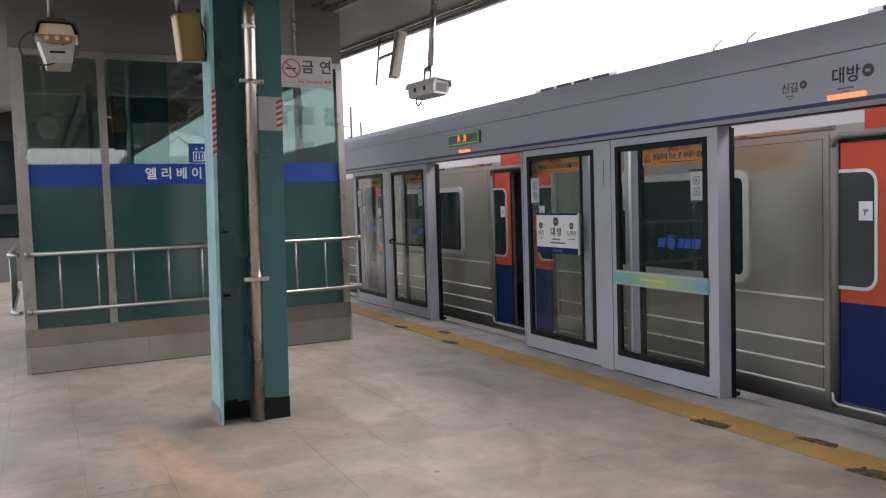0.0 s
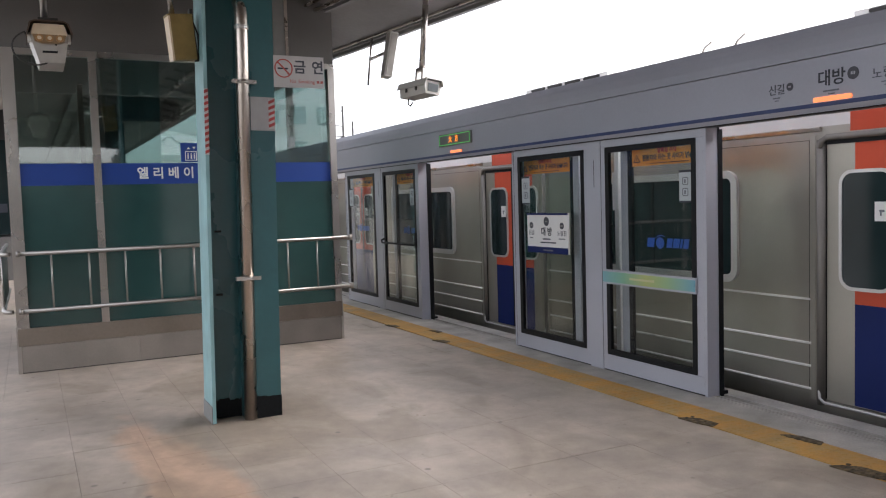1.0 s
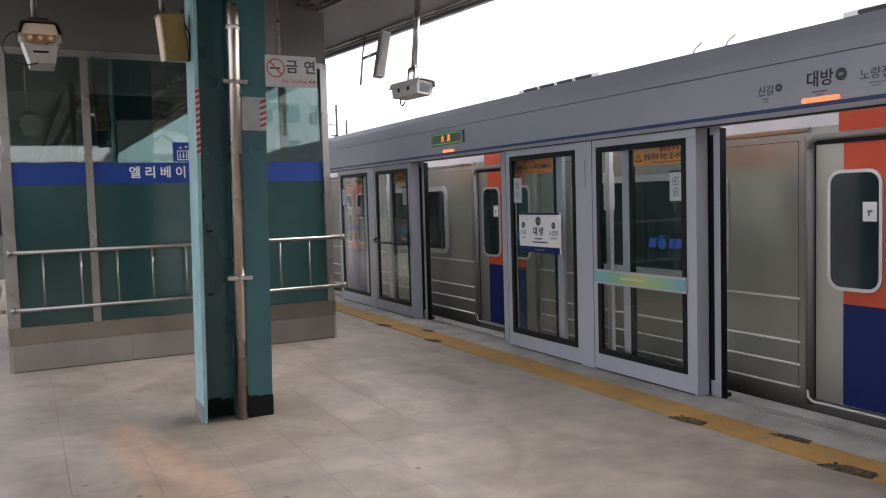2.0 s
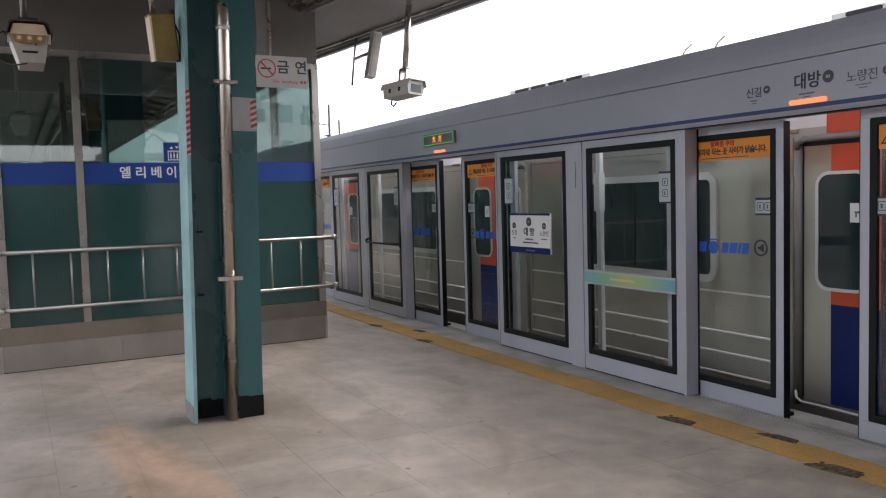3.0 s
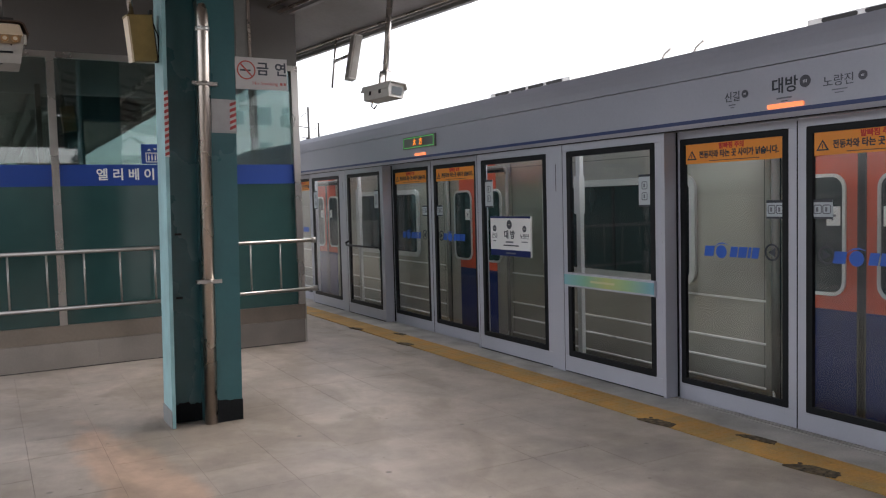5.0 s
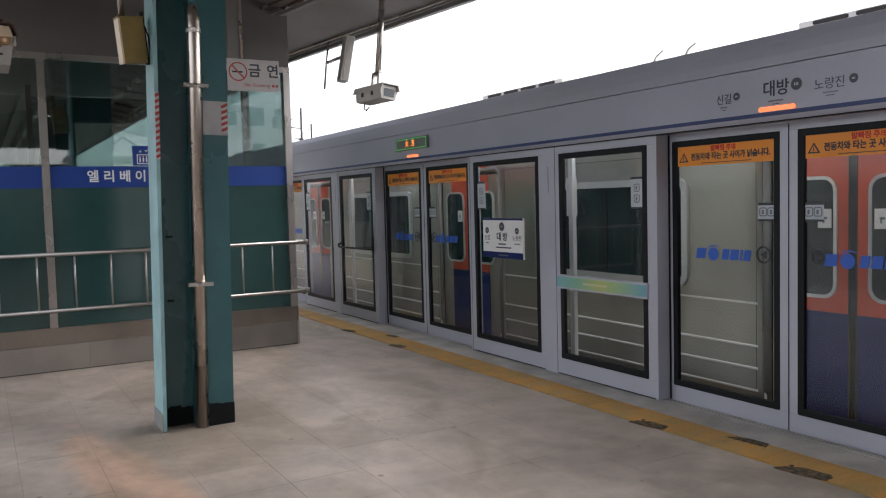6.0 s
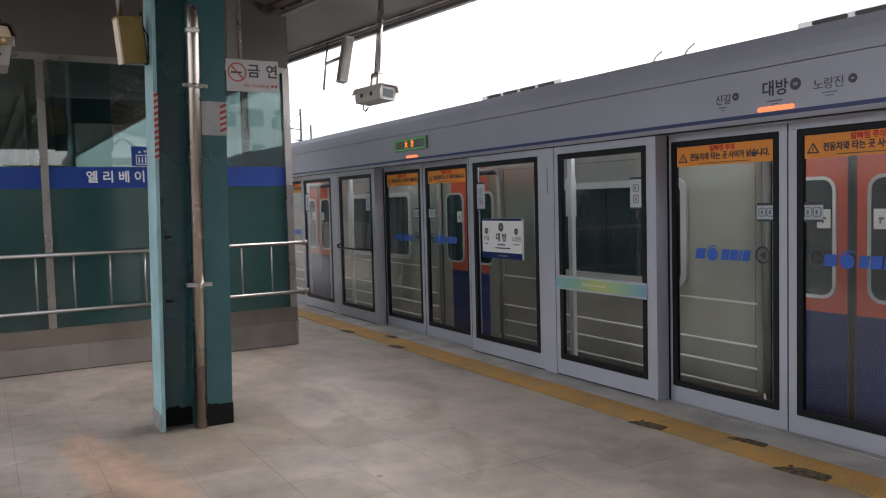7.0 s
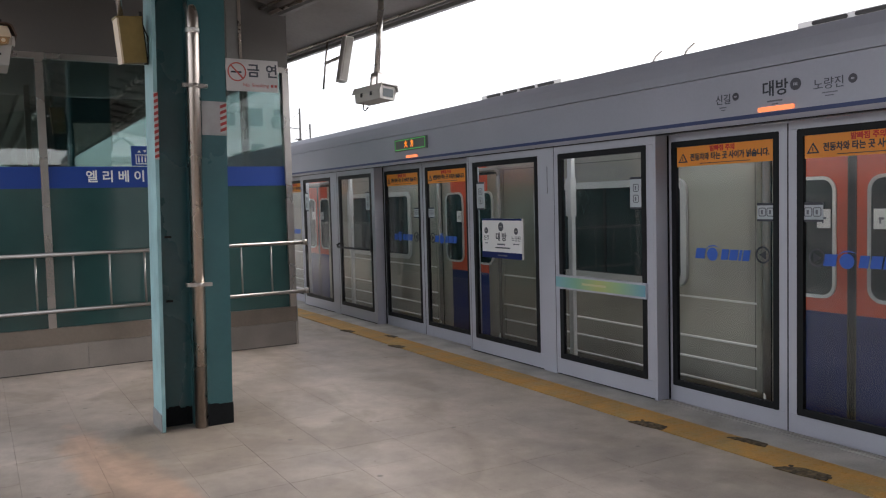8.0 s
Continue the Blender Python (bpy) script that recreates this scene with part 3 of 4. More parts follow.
            part("sticker", boxes((sx - 0.052, sx + 0.052, TY + 0.006, TY + 0.0085, 1.317, 1.451)), M_WHITE, leaf, "white notice sticker")
            part("print", boxes((sx - 0.016, sx + 0.02, TY + 0.0045, TY + 0.006, 1.379, 1.395), (sx - 0.012, sx + 0.0, TY + 0.0045, TY + 0.006, 1.353, 1.379)), M_GREYINK, leaf)
            part("edge_seal", boxes((min(0, s * 0.022), max(0, s * 0.022), TY + 0.012, TY + 0.016, -0.004, 1.90)), M_BLACK, leaf, "black rubber seal")
            part("seal_strip", boxes((min(s * 0.024, s * 0.032), max(s * 0.024, s * 0.032), TY + 0.011, TY + 0.016, -0.004, 1.90)), M_UNDER, leaf, "worn edge strip")
            leaves.append((leaf, d, s))
    return car, leaves


CAR, TRAIN_LEAVES = train()
for y in (TY + 0.74, TY + 2.12, -8.3, -9.74):
    solid("track_rail", boxes((-200, 200, y, y + 0.07, -1.15, -1.0)), M_RAIL, "steel running rail on ballast", "rail", "running rails", "structure")


# ---- platform screen doors ----
def notice(parent, x, z, w, h, y, dark=True):
    """A small white pictogram notice with a dark edge."""
    n = part("notice", boxes((x - w / 2, x + w / 2, y - 0.003, y, z - h / 2, z + h / 2)), M_NOTICEBLUE, parent, "white pictogram notice")
    for z0, z1 in ((z + h / 2 - 0.018, z + h / 2), (z - h / 2, z - h / 2 + 0.014)):
        part("notice_edge", boxes((x - w / 2, x + w / 2, y - 0.0045, y - 0.003, z0, z1)), M_INK, n)
    for q in ((0.0, h * 0.16), (0.0, -h * 0.18)) if h > w else ((-w * 0.22, 0.0), (w * 0.22, 0.0)):
        c = min(w, h) * 0.24
        part("notice_pictogram", ring(x + q[0] - c, x + q[0] + c, z + q[1] - c, z + q[1] + c, c * 0.45, c * 0.22, y - 0.0045, y - 0.003), M_GREYINK, n)
        part("notice_figure", boxes((x + q[0] - c * 0.35, x + q[0] + c * 0.15, y - 0.0045, y - 0.003, z + q[1] - c * 0.5, z + q[1] + c * 0.45)), M_GREYINK, n)
    return n


def screen_unit(center, near):
    """A fixed screen of two glazed panels between three posts; near: the one with the station board and the green bar."""
    u = thing("platform_screen", "fixed grey platform screen with two glazed panels", "screen", (center, 0, 0), "fixed platform screens")
    H = 2.03
    for x0, x1, y1 in ((-1.346, -1.318, 0.126), (1.318, 1.346, 0.126), (-0.075, 0.105, 0.056)):
        part("post", boxes((x0, x1, -0.004, y1, 0.0, H)), M_PSD, u, bevel=0.004)
    for x in (-1.35, 1.35):
        part("post_seal", boxes((x - 0.0035, x + 0.0035, 0.116, 0.128, 0.0, H)), M_BLACK, u, "black seal against the sliding leaf")
    for a, b, sa, sb in ((-1.316, -0.075, 0.076, 0.06), (0.105, 1.316, 0.06, 0.076)):
        part("bottom_rail", boxes((a + 0.002, b - 0.002, 0.0, 0.05, 0.011, 0.145)), M_PSD, u, bevel=0.004)
        # The dark void below the rail is put in as a black strip.
        part("foot_gap", boxes((a + 0.002, b - 0.002, 0.008, 0.045, 0.0, 0.011)), M_BLACK, u, "black strip for the dark gap under the rail")
        part("top_rail", boxes((a + 0.002, b - 0.002, 0.0, 0.05, 1.965, H)), M_PSD, u, bevel=0.004)
        for c, d in ((a, a + sa), (b - sb, b)):
            part("stile", boxes((c + 0.002, d - 0.002, 0.0, 0.05, 0.147, 1.963)), M_PSD, u, bevel=0.003)
        part("gasket", ring(a + sa, b - sb, 0.147, 1.963, 0.012, 0.048, -0.003, 0.03), M_BLACK, u, "black glazing gasket")
        p = part("pane", boxes((a + sa + 0.04, b - sb - 0.04, 0.006, 0.016, 0.19, 1.92)), M_GLASS, u, "clear glass pane")
        p.visible_shadow = False
    for x in (-1.317, -0.0765, 0.1065, 1.317):
        part("seam", boxes((x - 0.002, x + 0.002, -0.0012, 0.0, 0.0, H)), M_BLACK, u, "dark joint line")
    part("hinge_slot", boxes((0.012, 0.017, -0.0055, -0.004, 1.62, 1.86)), M_BLACK, u)
    part("inner_post", boxes((0.040, 0.097, 0.205, 0.245, 0.0, 2.0), (0.035, 0.112, 0.185, 0.245, 1.41, 1.75)), M_WHITE, u, "pale inner mechanism post", bevel=0.004)
    notice(u, -1.10, 1.62, 0.14, 0.28, 0.003)
    notice(u, 1.13, 1.60, 0.13, 0.25, 0.003)
    if near:
        bd = part("station_board", boxes((-1.06, -0.375, -0.014, 0.005, 1.0, 1.392)), M_WHITE, u, "white station name board", bevel=0.003)
        part("board_band", boxes((-1.06, -0.375, -0.017, -0.0142, 1.0, 1.06), (-1.06, -0.375, -0.017, -0.0142, 1.372, 1.392)), M_NAVY, bd, "dark blue band")
        part("board_line", boxes((-0.83, -0.57, -0.016, -0.0142, 1.098, 1.11)), M_INK, bd)
        for dx, dz, r in ((-0.725, 1.31, 0.044), (-0.985, 1.27, 0.032), (-0.47, 1.27, 0.032)):
            part("board_disc", tube([(dx, -0.016, dz), (dx, -0.0142, dz)], r, 20), M_SLATE, bd, "dark grey station number disc")
        writing("board_writing", "대 방", 0.088, (-0.725, -0.0155, 1.205), FACE_Y, M_INK, bd, 0.002)
        writing("board_writing", "신길", 0.055, (-0.985, -0.0155, 1.195), FACE_Y, M_INK, bd)
        writing("board_writing", "노량진", 0.055, (-0.47, -0.0155, 1.195), FACE_Y, M_INK, bd)
        for dx, dz in ((-0.725, 1.31), (-0.985, 1.27), (-0.47, 1.27)):
            part("disc_print", boxes((dx - 0.018, dx + 0.018, -0.0175, -0.016, dz - 0.005, dz + 0.005)), M_CASE, bd)
        for bar in ((-0.79, -0.66, -0.016, -0.0142, 1.13, 1.145), (-1.01, -0.96, -0.016, -0.0142, 1.14, 1.15), (-0.52, -0.42, -0.016, -0.0142, 1.14, 1.15), (-0.78, -0.62, -0.0185, -0.017, 1.022, 1.036)):
            part("board_bar", boxes(bar), M_GREYINK, bd)
        bar = part("push_bar", boxes((0.14, 1.252, -0.024, 0.004, 0.777, 0.900)), M_PSD, u, "emergency push bar with a printed strip", bevel=0.006)
        part("bar_print", boxes((0.145, 1.247, -0.028, -0.0245, 0.793, 0.884)), M_BARPRINT, bar, "printed strip fading from blue to lime")
        part("bar_lettering", boxes((0.50, 0.80, -0.0295, -0.028, 0.830, 0.848)), M_BARPALE, bar)
    else:
        part("push_bar", tube([(0.17, -0.004, 1.02), (0.17, -0.05, 1.0), (0.22, -0.06, 0.97), (1.15, -0.06, 0.97), (1.20, -0.05, 0.97), (1.20, -0.004, 0.97)], 0.014, 8), M_BLACK, u, "dark push bar")
        part("lock_case", boxes((1.205, 1.245, -0.02, 0.0, 0.93, 1.13)), M_BLACK, u, bevel=0.003)
    return u


for k in range(-3, 3):
    screen_unit(-2.45 + PITCH * k, k == 0)


def screen_leaf(s):
    """A sliding glazed leaf with warning banner; s: -1 closes to the right, 1 to the left. Its meeting edge is at x = 0."""
    f = thing("screen_door_leaf", "sliding grey glazed platform door with orange warning banner", "sliding door", (0, 0, 0), "sliding platform doors")
    a, b = sorted((s * 0.004, s * 1.107))
    y0, y1 = 0.132, 0.17
    part("bottom_rail", boxes((a, b, y0, y1, -0.012, 0.112)), M_PSD, f, bevel=0.004)
    part("top_rail", boxes((a, b, y0, y1, 1.978, 2.03)), M_PSD, f, bevel=0.004)
    inner, outer = sorted((s * 0.004, s * 0.067)), sorted((s * 1.014, s * 1.107))
    for c, d in (inner, outer):
        part("stile", boxes((c, d, y0, y1, 0.114, 1.976)), M_PSD, f, bevel=0.004)
    c, d = sorted((s * 0.067, s * 1.014))
    part("gasket", ring(c, d, 0.114, 1.976, 0.012, 0.045, y0 - 0.003, y1 - 0.01), M_BLACK, f, "black glazing gasket")
    p = part("pane", boxes((c + 0.03, d - 0.03, y0 + 0.012, y0 + 0.022, 0.148, 1.944)), M_GLASS, f, "clear glass pane")
    p.visible_shadow = False
    part("edge_seal", boxes((*sorted((0.0, s * 0.0038)), y0 - 0.002, y1 + 0.02, -0.01, 2.02)), M_BLACK, f, "black meeting seal")
    part("foot", boxes((*sorted((0.0005, s * 0.05)), y1 + 0.002, y1 + 0.06, -0.02, 0.02)), M_BLACK, f, "black foot guide")
    yb = y0 + 0.012
    x0, x1 = c + 0.05, d - 0.05
    m = (x0 + x1) / 2
    bn = part("banner", boxes((x0, x1, yb - 0.004, yb, 1.786, 1.931)), M_BANNER, f, "orange gap warning banner")
    writing("banner_title", "발빠짐 주의", 0.046, (m, yb - 0.0055, 1.902), FACE_Y, M_RED, bn, 0.0015)
    writing("banner_text", "전동차와 타는 곳 사이가 넓습니다.", 0.056, (m + 0.05, yb - 0.0055, 1.847), FACE_Y, M_INK, bn, 0.0018, width=(x1 - x0) - 0.16)
    part("banner_bars", boxes((m - 0.2, m + 0.24, yb - 0.005, yb - 0.004, 1.800, 1.805)), M_INK, bn)
    tri = prism([(x0 + 0.015, 1.815), (x0 + 0.105, 1.815), (x0 + 0.06, 1.885)], 1, yb - 0.0055, yb - 0.004)
    part("warning_triangle", tri, M_INK, bn)
    part("warning_triangle_inset", prism([(x0 + 0.032, 1.824), (x0 + 0.088, 1.824), (x0 + 0.06, 1.868)], 1, yb - 0.007, yb - 0.0056), M_BANNER, bn)
    part("warning_mark", boxes((x0 + 0.057, x0 + 0.063, yb - 0.0085, yb - 0.007, 1.828, 1.856)), M_INK, bn)
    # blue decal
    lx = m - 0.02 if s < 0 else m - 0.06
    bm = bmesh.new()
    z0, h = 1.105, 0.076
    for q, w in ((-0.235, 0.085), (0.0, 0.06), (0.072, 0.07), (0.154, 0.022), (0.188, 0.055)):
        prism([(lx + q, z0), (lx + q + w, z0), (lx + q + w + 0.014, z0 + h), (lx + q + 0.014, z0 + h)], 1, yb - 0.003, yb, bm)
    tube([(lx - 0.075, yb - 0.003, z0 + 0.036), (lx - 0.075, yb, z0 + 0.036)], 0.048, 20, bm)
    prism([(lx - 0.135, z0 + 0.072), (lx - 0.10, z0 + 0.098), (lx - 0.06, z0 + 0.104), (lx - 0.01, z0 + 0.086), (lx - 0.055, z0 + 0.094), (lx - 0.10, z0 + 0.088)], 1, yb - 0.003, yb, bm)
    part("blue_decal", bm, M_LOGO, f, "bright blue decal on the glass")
    ax = s * 0.203
    part("arrow_ring", ring(ax - 0.058, ax + 0.058, 1.095, 1.213, 0.057, 0.012, yb - 0.003, yb), M_INK, f)
    part("arrow", prism([(ax + s * 0.03, 1.154), (ax - s * 0.025, 1.184), (ax - s * 0.025, 1.124)], 1, yb - 0.003, yb), M_INK, f)
    notice(f, s * 0.173, 1.445, 0.145, 0.125, yb)
    return f


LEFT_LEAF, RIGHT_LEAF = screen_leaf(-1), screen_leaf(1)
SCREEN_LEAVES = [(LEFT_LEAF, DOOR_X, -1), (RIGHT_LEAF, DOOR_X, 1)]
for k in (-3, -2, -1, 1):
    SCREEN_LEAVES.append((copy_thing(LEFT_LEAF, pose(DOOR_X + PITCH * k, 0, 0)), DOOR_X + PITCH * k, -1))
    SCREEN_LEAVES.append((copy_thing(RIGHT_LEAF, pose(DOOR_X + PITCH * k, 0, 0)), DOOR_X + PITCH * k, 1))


def header():
    x0, x1 = -17.2, 12.3
    h = thing("screen_header", "long grey header box above the platform screen doors", "header box", (0, 0, 2.03), kind="structure")
    h.location = (0, 0, 0)
    part("fascia", prism([(-0.04, 2.032), (-0.05, 2.06), (-0.05, 2.372), (0.15, 2.372), (0.15, 2.032)], 0, x0, x1), M_HEADER, h)
    part("hood", prism([(-0.05, 2.378), (-0.049, 2.44), (-0.042, 2.51), (-0.024, 2.576), (0.02, 2.582), (0.15, 2.57), (0.15, 2.378)], 0, x0, x1), M_HEADER, h)
    part("blue_line", boxes((x0, x1, -0.054, -0.05, 2.062, 2.088)), M_BLUE, h, "blue stripe")
    part("soffit_seam", boxes((x0, x1, -0.03, 0.02, 2.026, 2.032)), M_BLACK, h)
    for k in range(-3, 3):
        c = CAR_PITCH * k
        part("indicator_lamp", prism(rounded(c - 0.14, c + 0.125, 2.092, 2.122, 0.012), 1, -0.062, -0.05), M_LAMP, h, "glowing orange door lamp")
    # station names over the near door
    y = -0.0515
    writing("station_name", "대방", 0.107, (-0.018, y, 2.228), FACE_Y, M_INK, h, 0.0015)
    writing("station_name", "신길", 0.072, (-0.425, y, 2.205), FACE_Y, M_SLATE, h, 0.0005)
    writing("station_name", "노량진", 0.074, (0.352, y, 2.210), FACE_Y, M_SLATE, h, 0.0)
    for dx, dz, r, k, mat in ((0.13, 2.240, 0.038, 0.018, M_SLATE), (-0.322, 2.218, 0.026, 0.012, M_SLATE), (0.505, 2.222, 0.027, 0.012, M_SLATE)):
        disc = part("number_disc", tube([(dx, y - 0.001, dz), (dx, -0.05, dz)], r, 20), mat, h)
        for q in (-0.6, 0.0, 0.6):
            part("disc_print", boxes((dx + k * q - k * 0.16, dx + k * q + k * 0.16, y - 0.0022, y - 0.001, dz - k * 0.5, dz + k * 0.5)), M_PSD, disc)
    for bar in ((-0.075, 0.035, y - 0.001, -0.05, 2.150, 2.160), (-0.04, 0.005, y - 0.001, -0.05, 2.132, 2.139), (-0.455, -0.40, y - 0.001, -0.05, 2.152, 2.160), (-0.44, -0.41, y - 0.001, -0.05, 2.135, 2.141), (0.31, 0.41, y - 0.001, -0.05, 2.158, 2.165), (0.33, 0.385, y - 0.001, -0.05, 2.140, 2.146)):
        part("small_print", boxes(bar), M_GREYINK, h)
    c = -CAR_PITCH
    led = part("led_sign", boxes((c - 0.40, c + 0.37, -0.075, -0.05, 2.178, 2.318)), M_LEDBODY, h, "LED sign with green lit edge", bevel=0.004)
    part("led_border", ring(c - 0.385, c + 0.355, 2.188, 2.308, 0.01, 0.009, -0.079, -0.0745), M_LEDG, led, "green lit border")
    writing("led_text", "大   方", 0.082, (c - 0.03, -0.078, 2.247), FACE_Y, M_LED, led, 0.002)


header()


# ---- elevator shaft ----
EX, EY0, EY1, EBACK = -5.37, -4.65, -1.352, -8.6


def elevator():
    e = thing("elevator_shaft", "steel and teal glass elevator enclosure on the platform", "elevator", (0, 0, 0))
    core = part("plinth", boxes((EBACK, EX + 0.012, EY0 + 0.004, EY1 - 0.004, 0.0, 0.256)), M_PLINTH, e, "grey stone plinth")
    wy = (EY1 - EY0) / 3
    for i in range(3):
        y = EY0 + i * wy
        part("stone_slab", boxes((EX + 0.012, EX + 0.03, y + 0.001, y + wy - 0.001, 0.0, 0.26)), M_PLINTH, core, bevel=0.003)
    part("corner_angle", boxes((EX - 0.05, EX + 0.034, EY0 - 0.006, EY0 + 0.004, 0.0, 0.45), (EX + 0.031, EX + 0.034, EY0 + 0.004, EY0 + 0.03, 0.0, 0.26)), M_STEEL, core, "worn steel corner strip")
    part("corner_angle", boxes((EX - 0.05, EX + 0.034, EY1 - 0.003, EY1 + 0.004, 0.0, 0.43), (EX + 0.031, EX + 0.034, EY1 - 0.02, EY1 - 0.003, 0.0, 0.26)), M_STEEL, core, "worn steel corner strip")
    part("skirt", boxes((EBACK + 0.01, EX + 0.022, EY0 + 0.006, EY1 - 0.006, 0.262, 0.43)), M_SKIRT, e, "scuffed stainless skirt", bevel=0.003)
    part("foot_line", boxes((EX + 0.02, EX + 0.034, EY0 + 0.03, EY1 - 0.03, 0.0, 0.006)), M_TAPE, e, "thin dark line at the foot")
    part("upper_box", boxes((EBACK, EX, EY0, EY1, 3.11, 4.5)), M_SHAFT, e, "grey shaft cladding above the glass")
    part("top_rail", boxes((EX - 0.06, EX + 0.02, EY0, EY1, 3.05, 3.108)), M_STEEL, e, bevel=0.004)
    for y0, y1 in ((EY0, EY0 + 0.11), (-3.892, -3.822), (EY1 - 0.075, EY1), ):
        part("mullion", boxes((EX - 0.08, EX + 0.022, y0, y1, 0.43, 3.05)), M_STEEL, e, "brushed steel mullion", bevel=0.005)
    for x0 in (EBACK, -7.0):
        for y0, y1 in ((EY0, EY0 + 0.08), (EY1 - 0.08, EY1)):
            part("mullion", boxes((x0, x0 + 0.09, y0, y1, 0.45, 3.11)), M_STEEL, e, bevel=0.004)
    for y0, y1 in ((EY0 + 0.11, -3.892), (-3.822, EY1 - 0.075)):
        part("frosted_pane", boxes((EX - 0.03, EX - 0.012, y0, y1, 0.43, 1.80)), M_FROST, e, "frosted teal glass")
        part("clear_pane", boxes((EX - 0.03, EX - 0.012, y0, y1, 2.012, 3.05)), M_TINT, e, "dark reflecting glass")
        part("sign_band", boxes((EX - 0.03, EX - 0.009, y0, y1, 1.80, 2.012)), M_BAND, e, "blue sign band")
    for y in (EY0 + 0.02, EY1 - 0.04):
        part("side_glass", boxes((EBACK + 0.1, EX - 0.09, y, y + 0.02, 0.45, 1.80)), M_FROST, e, "frosted teal side glass")
        part("side_glass_upper", boxes((EBACK + 0.1, EX - 0.09, y, y + 0.02, 1.80, 3.10)), M_TINT, e, "dark side glass")
    part("back_wall", boxes((EBACK + 0.02, EBACK + 0.09, EY0 + 0.1, EY1 - 0.1, 0.45, 1.80)), M_FROST, e, "teal glass back wall")
    part("back_glass", boxes((EBACK + 0.05, EBACK + 0.07, EY0 + 0.1, EY1 - 0.1, 1.80, 3.10)), M_TINT, e, "dark clear back glass")
    part("guide_rail", boxes((-7.3, -7.22, -3.9, -3.84, 0.3, 3.05), (-7.3, -7.22, -1.98, -1.92, 0.3, 3.05)), M_RAIL, e, "lift guide rail inside the shaft")
    writing("sign_writing", "엘 리 베 이 터", 0.126, (EX - 0.007, -3.13, 1.905), FACE_X, M_WHITE, e, 0.003)
    pic = part("pictogram_sign", boxes((EX - 0.008, EX - 0.003, -3.05, -2.82, 2.02, 2.22)), M_BAND, e, "blue lift pictogram sign")
    def y_ring(y0, y1, z0, z1, w):
        return boxes((EX - 0.003, EX - 0.001, y0, y1, z0, z0 + w), (EX - 0.003, EX - 0.001, y0, y1, z1 - w, z1), (EX - 0.003, EX - 0.001, y0, y0 + w, z0 + w, z1 - w), (EX - 0.003, EX - 0.001, y1 - w, y1, z0 + w, z1 - w))
    bm = y_ring(-3.01, -2.89, 2.035, 2.135, 0.009)
    for y in (-2.99, -2.958, -2.926):
        box(bm, EX - 0.003, EX - 0.001, y + 0.004, y + 0.018, 2.055, 2.10)
        box(bm, EX - 0.003, EX - 0.001, y + 0.006, y + 0.016, 2.104, 2.116)
    for y in (-2.99, -2.933):
        prism([(y, 2.155), (y + 0.034, 2.155), (y + 0.017, 2.18)] if y < -2.95 else [(y, 2.18), (y + 0.017, 2.155), (y + 0.034, 2.18)], 0, EX - 0.003, EX - 0.001, bm)
    part("pictogram", bm, M_WHITE, pic)
    return e


elevator()


def handrail():
    h = thing("handrail", "stainless two-bar handrail with balusters round the elevator", "handrail", (0, 0, 0))
    x = EX + 0.10
    for z in (1.155, 0.605):
        part("rail", tube([(EX - 0.25, EY1 + 0.09, z), (x - 0.05, EY1 + 0.09, z), (x, EY1 + 0.05, z), (x, EY0 + 0.06, z)], 0.021, 10), M_RAILING, h, "round stainless rail")
        part("rail", tube([(x - 0.02, EY0 - 0.02, z + 0.0), (x - 0.05, EY0 - 0.07, z), (x - 0.12, EY0 - 0.10, z), (EX - 2.6, EY0 - 0.10, z)], 0.021, 10), M_RAILING, h, "round stainless rail")
        for y in (EY0 + 0.055, -3.84, EY1 - 0.05):
            part("bracket", tube([(EX + 0.01, y, z), (x, y, z)], 0.012, 8), M_RAILING, h)
        part("end_ball", tube([(x, EY0 + 0.03, z), (x, EY0 + 0.065, z)], 0.028, 12), M_RAILING, h)
        part("corner_knob", tube([(x - 0.03, EY1 + 0.10, z - 0.03), (x - 0.03, EY1 + 0.10, z + 0.03)], 0.03, 12), M_RAILING, h)
    for i in range(9):
        y = -4.32 + i * 0.333
        part("baluster", tube([(x, y, 0.605), (x, y, 1.155)], 0.010, 8), M_RAILING, h)
    for i in range(6):
        part("baluster", tube([(x - 0.35 - i * 0.35, EY0 - 0.10, 0.60), (x - 0.35 - i * 0.35, EY0 - 0.10, 1.14)], 0.010, 8), M_RAILING, h)


handrail()


# ---- teal column ----
def torn_tape():
    """Black tape on web and boxed half, its upper edge torn."""
    rr = random.Random(11)
    bm = bmesh.new()
    for x0, x1, a, b, h in ((-0.148, -0.144, -0.235, -0.022, 0.13), (0.0, 0.004, -0.016, 0.239, 0.155)):
        n = 16
        top = [(a + (b - a) * i / n, h + 0.012 * (rr.random() - 0.5) + (0.012 if 3 < i < 10 else 0.0)) for i in range(n + 1)]
        prism([(a, 0.0), (b, 0.0)] + top[::-1], 0, x0, x1, bm)
    box(bm, -0.29, 0.004, 0.235, 0.24, 0.0, 0.14)
    return bm


